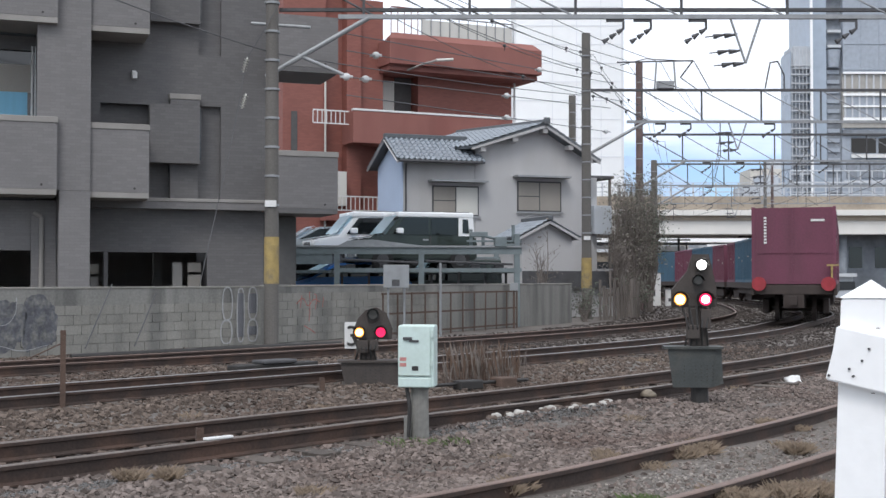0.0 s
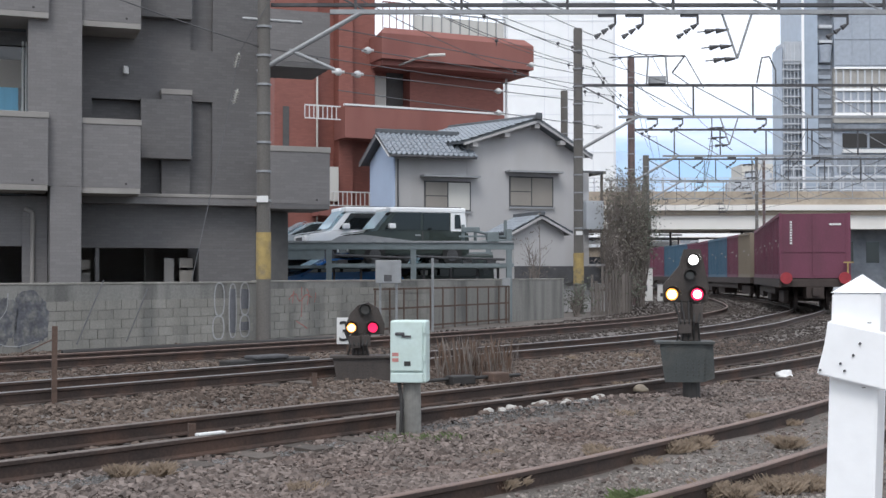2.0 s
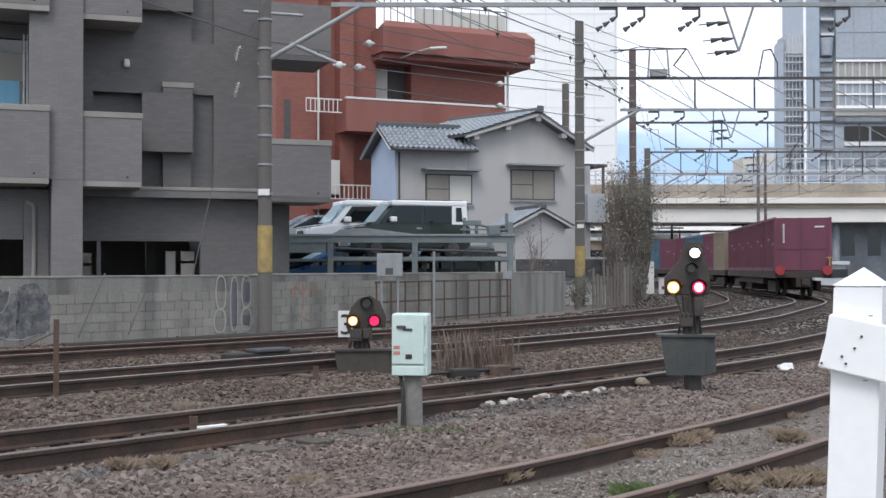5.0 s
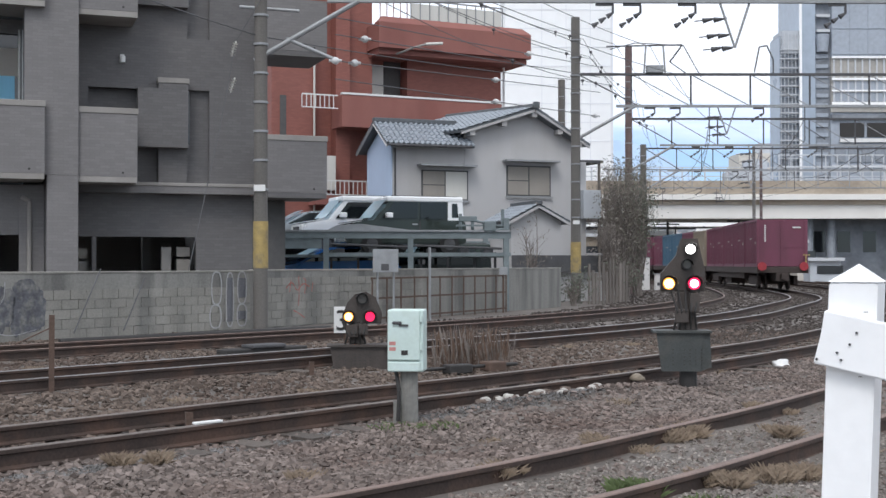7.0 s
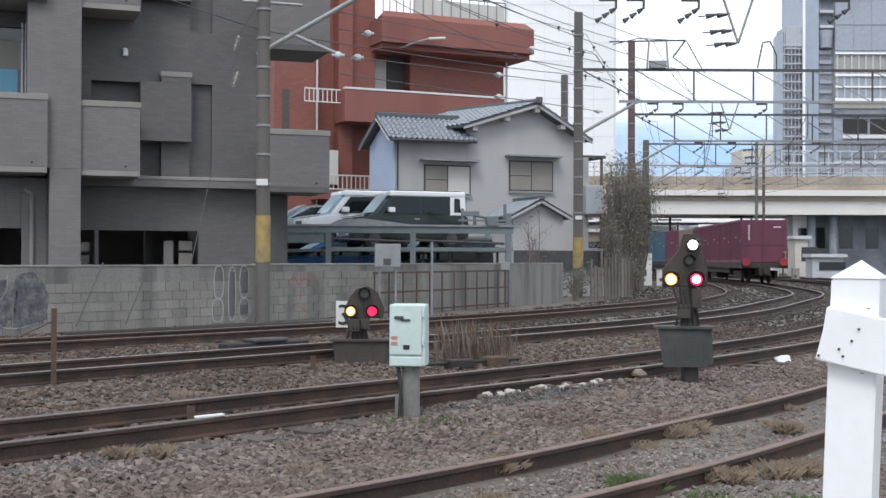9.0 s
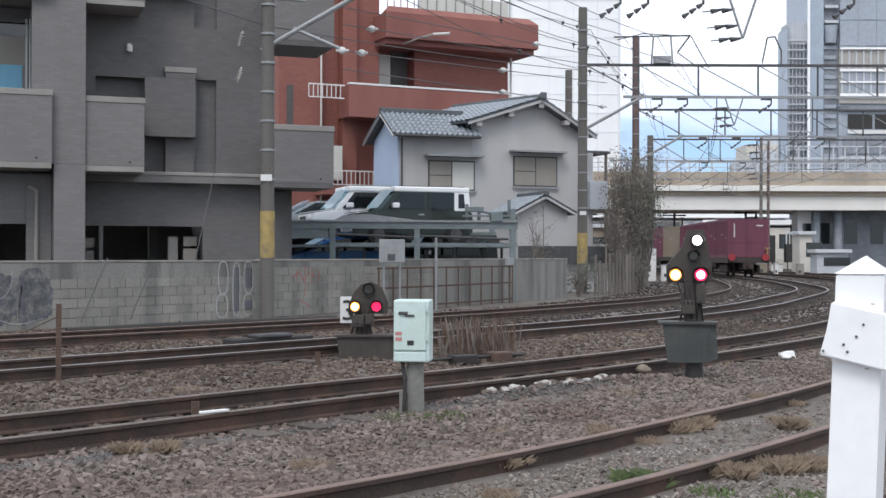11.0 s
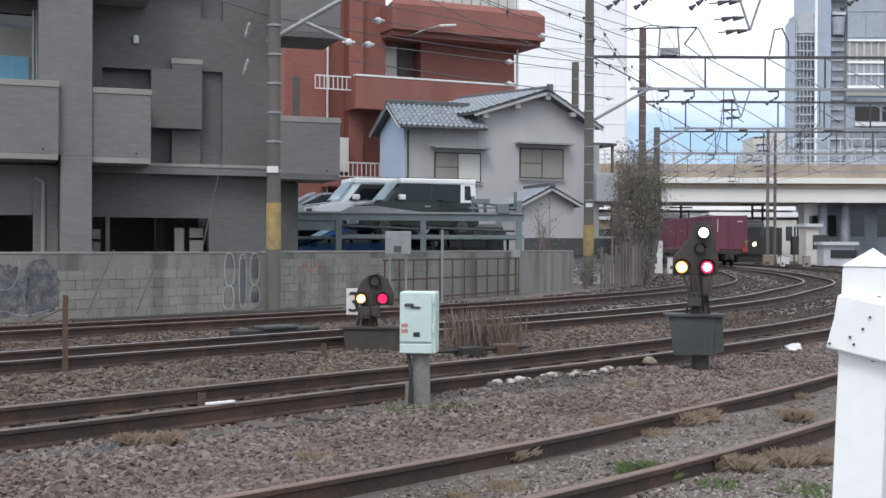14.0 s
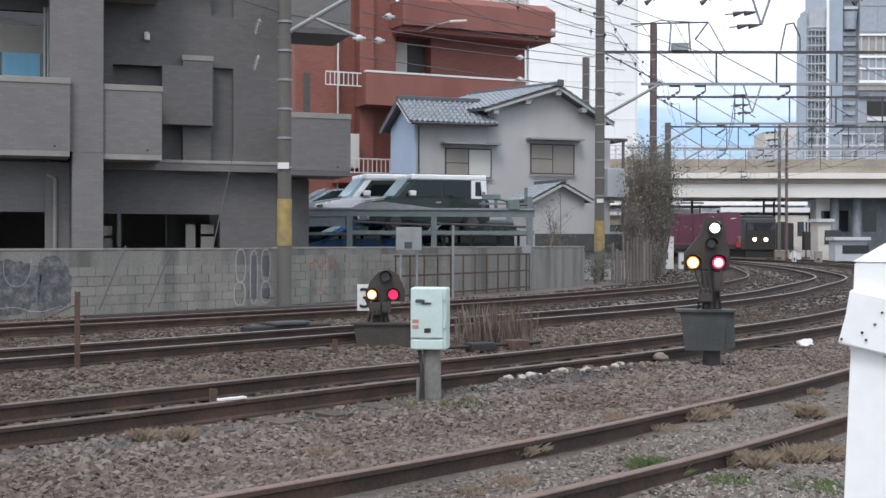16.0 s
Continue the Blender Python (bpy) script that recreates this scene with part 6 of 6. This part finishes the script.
# ---- rusty mesh fence before the wall ----
def mesh_fence(a, b, h):
    a, b = Vector((*a, 0)), Vector((*b, 0))
    n = (b - a).length
    f = thing("mesh_fence", Matrix.Translation(a) @ pose(0, 0, 0, 0, 0, math.degrees(math.atan2(b.y - a.y, b.x - a.x))), "rusty brown steel frame fence before the wall", "fence")
    for z in (0.12, h * 0.55, h):
        part("rail", box(BM(), 0, n, -0.02, 0.02, z - 0.025, z + 0.025), M_RUST, f)
    k = int(n / 0.75)
    for i in range(k + 1):
        x = n * i / k
        part("post", box(BM(), x - 0.025, x + 0.025, -0.045, -0.021, -0.05, h + 0.03), M_RUST, f)
    return f


mesh_fence((-1.6, 31.9), (2.35, 39.3), 1.17)
board = thing("cabinet", pose(-1.2, 31.4, 0, 0, 0, 0), "grey steel lineside cabinet on two posts", "cabinet")
part("case", box(BM(), -0.34, 0.32, 0, 0.25, 1.33, 1.93, 0.015), M_STEEL, board)
part("label_plate", box(BM(), -0.12, 0.08, -0.01, -0.002, 1.38, 1.55), M_DARKST, board)
for x in (-0.22, 0.2):
    part("leg", bar(BM(), (x, 0.12, -0.05), (x, 0.12, 1.335), 0.03), M_STEEL, board)
pipe = thing("pipe_post", pose(-0.07, 33.0, 0), "thin grey pipe post before the wall", "post")
part("pipe", bar(BM(), (0, 0, -0.05), (0, 0, 2.0), 0.035), M_STEEL, pipe)
sens = thing("sensor_post", pose(2.25, 38.6, 0), "small grey box on a thin post", "post")
part("pipe", bar(BM(), (0, 0, -0.05), (0, 0, 1.2), 0.03), M_RUST, sens)
part("case", box(BM(), -0.13, 0.13, -0.1, 0.1, 1.2, 1.45, 0.01), M_STEEL, sens)


# ---- board fence and scrub by the second pole ----
bf = thing("board_fence", pose(5.9, 46.0, 0, 0, 0, 56), "weathered grey board fence among scrub", "fence")
rb = random.Random(9)
for i in range(12):
    h = rb.uniform(1.2, 1.95)
    part("board", box(BM(), i * 0.3, i * 0.3 + rb.uniform(0.1, 0.24), -0.02, 0.02, -0.05, h), M_WOOD, bf)
part("rail", box(BM(), 0, 3.6, 0.021, 0.07, 0.9, 1.0), M_WOOD, bf)


def shrub(x, y, rx, ry, z0, z1, n, leaf, label, seed, twigs=70, green=True):
    """Bare and leafy scrub: forked stems and a crown of many small leaf clumps."""
    r = random.Random(seed)
    t = thing("shrub", pose(x, y, 0), label, "shrub", "trackside shrubs")
    bm = BM()
    tips = []
    for k in range(twigs):
        a = r.uniform(0, 6.28)
        b = Vector((r.uniform(-0.3, 0.3) * rx, r.uniform(-0.3, 0.3) * ry, 0))
        tip = Vector((math.cos(a) * rx * r.uniform(0.2, 1), math.sin(a) * ry * r.uniform(0.2, 1), z0 + (z1 - z0) * r.uniform(0.35, 1.0)))
        mid = b.lerp(tip, 0.5) + Vector((r.uniform(-0.2, 0.2), r.uniform(-0.2, 0.2), 0.3))
        bar(bm, b, mid, 0.035, 5, 0.022)
        bar(bm, mid, tip, 0.022, 5, 0.008)
        tips += [mid, tip]
        for q in range(4):
            s = mid.lerp(tip, r.uniform(0.1, 1))
            e = s + Vector((r.uniform(-0.5, 0.5), r.uniform(-0.5, 0.5), r.uniform(0.1, 0.7)))
            bar(bm, s, e, 0.009, 4, 0.004)
            tips.append(e)
    part("trunk", bm, M_TWIG, t)
    V, Fc = [], []
    for k in range(n):
        c = r.choice(tips) + Vector((r.gauss(0, 0.22), r.gauss(0, 0.22), r.gauss(0, 0.22)))
        d1 = Vector((r.gauss(0, 1), r.gauss(0, 1), r.gauss(0, 1))).normalized()
        d2 = d1.orthogonal().normalized()
        s = r.uniform(0.035, 0.085)
        i = len(V)
        V += [tuple(c - d1 * s), tuple(c + d2 * s * 0.5), tuple(c + d1 * s), tuple(c - d2 * s * 0.5)]
        Fc.append((i, i + 1, i + 2, i + 3))
    o = raw("crown", V, Fc, leaf)
    o.parent = t
    return t


shrub(8.4, 54.0, 0.9, 0.9, 0.8, 5.9, 3000, M_LEAFB, "tall tangled grey-brown trackside shrub", 3, 120)
shrub(9.7, 57.5, 0.7, 0.8, 0.5, 6.2, 3200, M_LEAF, "tall tangled grey-green trackside shrub", 4, 90)
shrub(7.4, 50.5, 0.5, 0.5, 0.2, 3.4, 300, M_TWIG, "bare brown trackside shrub", 5, 70)
shrub(5.2, 44.6, 0.3, 0.4, 0.1, 0.6, 300, M_LEAF, "low weeds at the wall's end", 6, 14)
shrub(7.9, 49.4, 0.3, 0.3, 0.1, 1.2, 300, M_LEAF, "low dark trackside shrub", 7, 14)
shrub(3.75, 46.5, 0.35, 0.35, 0.2, 4.0, 60, M_TWIG, "thin bare shrub before the annexe", 9, 12)
shrub(8.9, 60.5, 0.8, 0.7, 0.5, 6.4, 500, M_TWIG, "bare brown trackside shrub", 8, 90)


# ---- grass, dry tufts ----
def tuft(x, y, r0, h, n, m, label, seed, cat="grass", spread=1.0, broad=1.0):
    r = random.Random(seed)
    V, Fc = [], []
    for k in range(n):
        a, d = r.uniform(0, 6.28), r0 * r.random() ** 0.5
        bx, by = d * math.cos(a), d * math.sin(a)
        lean = r.uniform(0.2, 1.0) * h * spread
        la = r.uniform(0, 6.28)
        hh = h * r.uniform(0.4, 1)
        w = r.uniform(0.0012, 0.0032) * broad
        i = len(V)
        V += [(bx - w, by, 0), (bx + w, by, 0), (bx + lean * 0.4 * math.cos(la) + w * 0.7, by + lean * 0.4 * math.sin(la), hh * 0.7),
              (bx + lean * math.cos(la), by + lean * math.sin(la), hh)]
        Fc += [(i, i + 1, i + 2), (i, i + 2, i + 3)]
    o = raw("grass_tuft", V, Fc, m)
    o.location = (x, y, float(bed(np.array([x]), np.array([y]))[0]) - 0.005)
    return tagged(o, label, cat, "grass tufts", "stuff")


rg = random.Random(11)
for k, (x, y) in enumerate([(2.9, 10.4), (1.6, 9.2), (3.4, 11.6), (3.3, 9.2), (1.32, 9.97), (2.2, 10.6), (3.2, 12.1), (0.5, 10.4), (-0.9, 8.6), (0.35, 7.15), (3.7, 11.2), (2.6, 8.2), (0.1, 6.9)]):
    tuft(x, y, rg.uniform(0.06, 0.13), rg.uniform(0.05, 0.09), 130, M_DRY, "dry straw-coloured grass tuft", 100 + k, broad=0.5)
for k in range(26):
    x, y = rg.uniform(-6, 4), rg.uniform(10, 26)
    tuft(x, y, 0.15, 0.07, 90, M_DRY, "dry straw-coloured grass tuft", 200 + k)
tuft(-0.3, 10.85, 0.26, 0.06, 130, M_GREEN, "small green weeds round the box post", 31, broad=2.6)
tuft(0.05, 10.9, 0.2, 0.06, 90, M_GREEN, "small green weeds round the box post", 32, broad=2.6)
tuft(1.24, 7.4, 0.16, 0.11, 520, M_GREEN, "bright green weed clump", 33, broad=2.6)
tuft(1.62, 7.2, 0.14, 0.05, 110, M_GREEN, "bright green weed clump", 34, broad=2.6)
tuft(2.13, 7.2, 0.22, 0.05, 150, M_GREEN, "bright green weed clump", 35, broad=2.2)
for k, (x, y, w) in enumerate([(0.5, 8.2, 0.13), (0.42, 8.05, 0.1), (1.28, 9.32, 0.1), (1.92, 9.7, 0.17), (2.1, 9.85, 0.12), (3.12, 11.65, 0.1), (2.89, 9.95, 0.12), (1.76, 7.77, 0.14),
                               (1.9, 7.7, 0.1), (2.25, 8.0, 0.18), (2.5, 8.15, 0.14), (-2.25, 8.8, 0.1), (-2.0, 8.9, 0.1)]):
    tuft(x, y, w * 0.7, 0.12, 330, M_DRY, "matted clump of dry straw-coloured grass", 400 + k, spread=1.1, broad=0.4)
for k in range(16):
    u = k / 15
    tuft(0.15 + 0.9 * u, 17.6 + 0.5 * u + rg.uniform(-0.3, 0.3), 0.2, 0.68, 20, M_STALK if k % 3 else M_TWIG, "tall dry brown stalks beside the track", 300 + k, spread=0.18, broad=0.6)

# ---- graffiti on the wall, as plain strokes ----
def stroke(parent, pts, r, m):
    cu = bpy.data.curves.new("graffiti_stroke", "CURVE")
    cu.dimensions, cu.bevel_depth, cu.bevel_resolution = "3D", r, 1
    sp = cu.splines.new("BEZIER")
    sp.bezier_points.add(len(pts) - 1)
    for q, (x, z) in zip(sp.bezier_points, pts):
        q.co = (x, 0, z)
        q.handle_left_type = q.handle_right_type = "AUTO"
    cu.materials.append(m)
    o = new("graffiti_stroke", cu)
    o.parent = parent
    o.scale.y = 0.15
    o.location.y = -0.018
    return o


wall_a = wall_run("wall_left", (-13.6, 17.15), (-4.23, 29.09), 1.4, 5, 0.4, 0.2, 0.02)
wall_b = wall_run("wall_right", (-4.23, 29.09), (4.59, 43.43), 1.42, 6, 0.4, 0.2, 0.02, 8.0)
M_PAINTW = mat("faded_white_spray", (0.36, 0.36, 0.36), 0.8, scale=8, var=0.2)
M_PAINTD = mat("faded_dark_spray", (0.125, 0.127, 0.14), 0.8, scale=8, var=0.2)
M_PAINTR = mat("faded_red_spray", (0.36, 0.13, 0.11), 0.8, scale=8, var=0.2)
L = 15.18
def ring(xc, z0, z1, w, fill):
    c, h = (z0 + z1) / 2, (z1 - z0) / 2
    pts = [(xc + w * math.copysign(abs(math.cos(a)) ** 0.6, math.cos(a)), c + h * math.sin(a)) for a in [math.radians(20 * k) for k in range(19)]]
    stroke(wall_a, pts, 0.022, M_PAINTW)
    if fill:
        stroke(wall_a, [(xc, z0 + w), (xc, c), (xc, z1 - w)], w * 0.85, fill)


ring(13.95, 0.62, 1.36, 0.15, None)
ring(13.92, 0.08, 0.6, 0.17, None)
ring(14.36, 0.10, 1.34, 0.11, M_PAINTD)
ring(14.74, 0.62, 1.36, 0.14, M_PAINTD)
ring(14.74, 0.10, 0.6, 0.15, M_PAINTD)
for a, c in (((-6.9, 25.4, 1.45), (-7.25, 24.7, 0.15)), ((-6.2, 26.3, 1.25), (-6.5, 25.7, 0.15))):
    wire([a, c], 0.014, 0, "slack dark stay wire before the wall")


def paint_patch(parent, x0, x1, z0, z1, m, seed):
    """A ragged sprayed patch, a skin of paint on the blocks."""
    r = random.Random(seed)
    bm = BM()
    n = 64
    rim = []
    for k in range(n):
        a = 2 * math.pi * k / n
        q = 0.88 + 0.1 * math.sin(3 * a + seed) + 0.12 * r.random()
        rim.append(((x0 + x1) / 2 + (x1 - x0) / 2 * q * math.copysign(abs(math.cos(a)) ** 0.6, math.cos(a)),
                    (z0 + z1) / 2 + (z1 - z0) / 2 * q * math.copysign(abs(math.sin(a)) ** 0.6, math.sin(a))))
    prism(bm, rim, -0.0195, -0.0165)
    return part("graffiti_patch", bm, m, parent, "faded dark sprayed graffiti")


M_SPRAY = mat("patchy_blue_black_spray", (0.10, 0.102, 0.115), 0.85, scale=4, var=0.35, fine=18, stain=(0.2, 0.195, 0.182), stain_scale=6.0, stain_amt=0.85)
paint_patch(wall_a, 7.6, 8.7, 0.12, 1.22, M_SPRAY, 1)
paint_patch(wall_a, 8.6, 9.4, 0.12, 1.24, M_SPRAY, 2)
paint_patch(wall_a, 6.7, 7.6, 0.2, 1.25, M_SPRAY, 3)
for a in ([(7.9, 1.15), (7.95, 0.8), (8.2, 0.66), (8.45, 0.85), (8.5, 1.2)], [(7.6, 0.2), (8.1, 0.26), (8.6, 0.15), (9.2, 0.24)]):
    stroke(wall_a, a, 0.013, M_PAINTW)
for a in ([(1.15, 0.95), (1.4, 1.08), (1.6, 0.9), (1.85, 1.05), (2.1, 0.98)], [(1.65, 0.5), (1.68, 0.85), (1.66, 1.25)], [(1.3, 0.85), (1.35, 1.15)], [(1.9, 0.8), (1.95, 1.12), (1.86, 1.2)],
          [(1.45, 0.4), (1.7, 0.3), (1.9, 0.2)], [(2.2, 0.85), (2.25, 1.1)]):
    stroke(wall_b, a, 0.014, M_PAINTR)

# ---- sleepers, piece by piece ----
sleeper = mesh_of("sleeper", box(BM(), -0.11, 0.11, -1.05, 1.05, -0.05, 0.094), M_SLEEPER)
for t, line in zip(track_things, LINES):
    s = side(line)
    for i in range(0, len(line)):
        if line[i, 1] < 2 or line[i, 1] > 75:
            continue
        o = new("sleeper", sleeper)
        o.parent = t
        o.matrix_basis = pose(line[i, 0], line[i, 1], 0, 0, 0, math.degrees(math.atan2(s[i, 1], s[i, 0])) + 90)

motions()
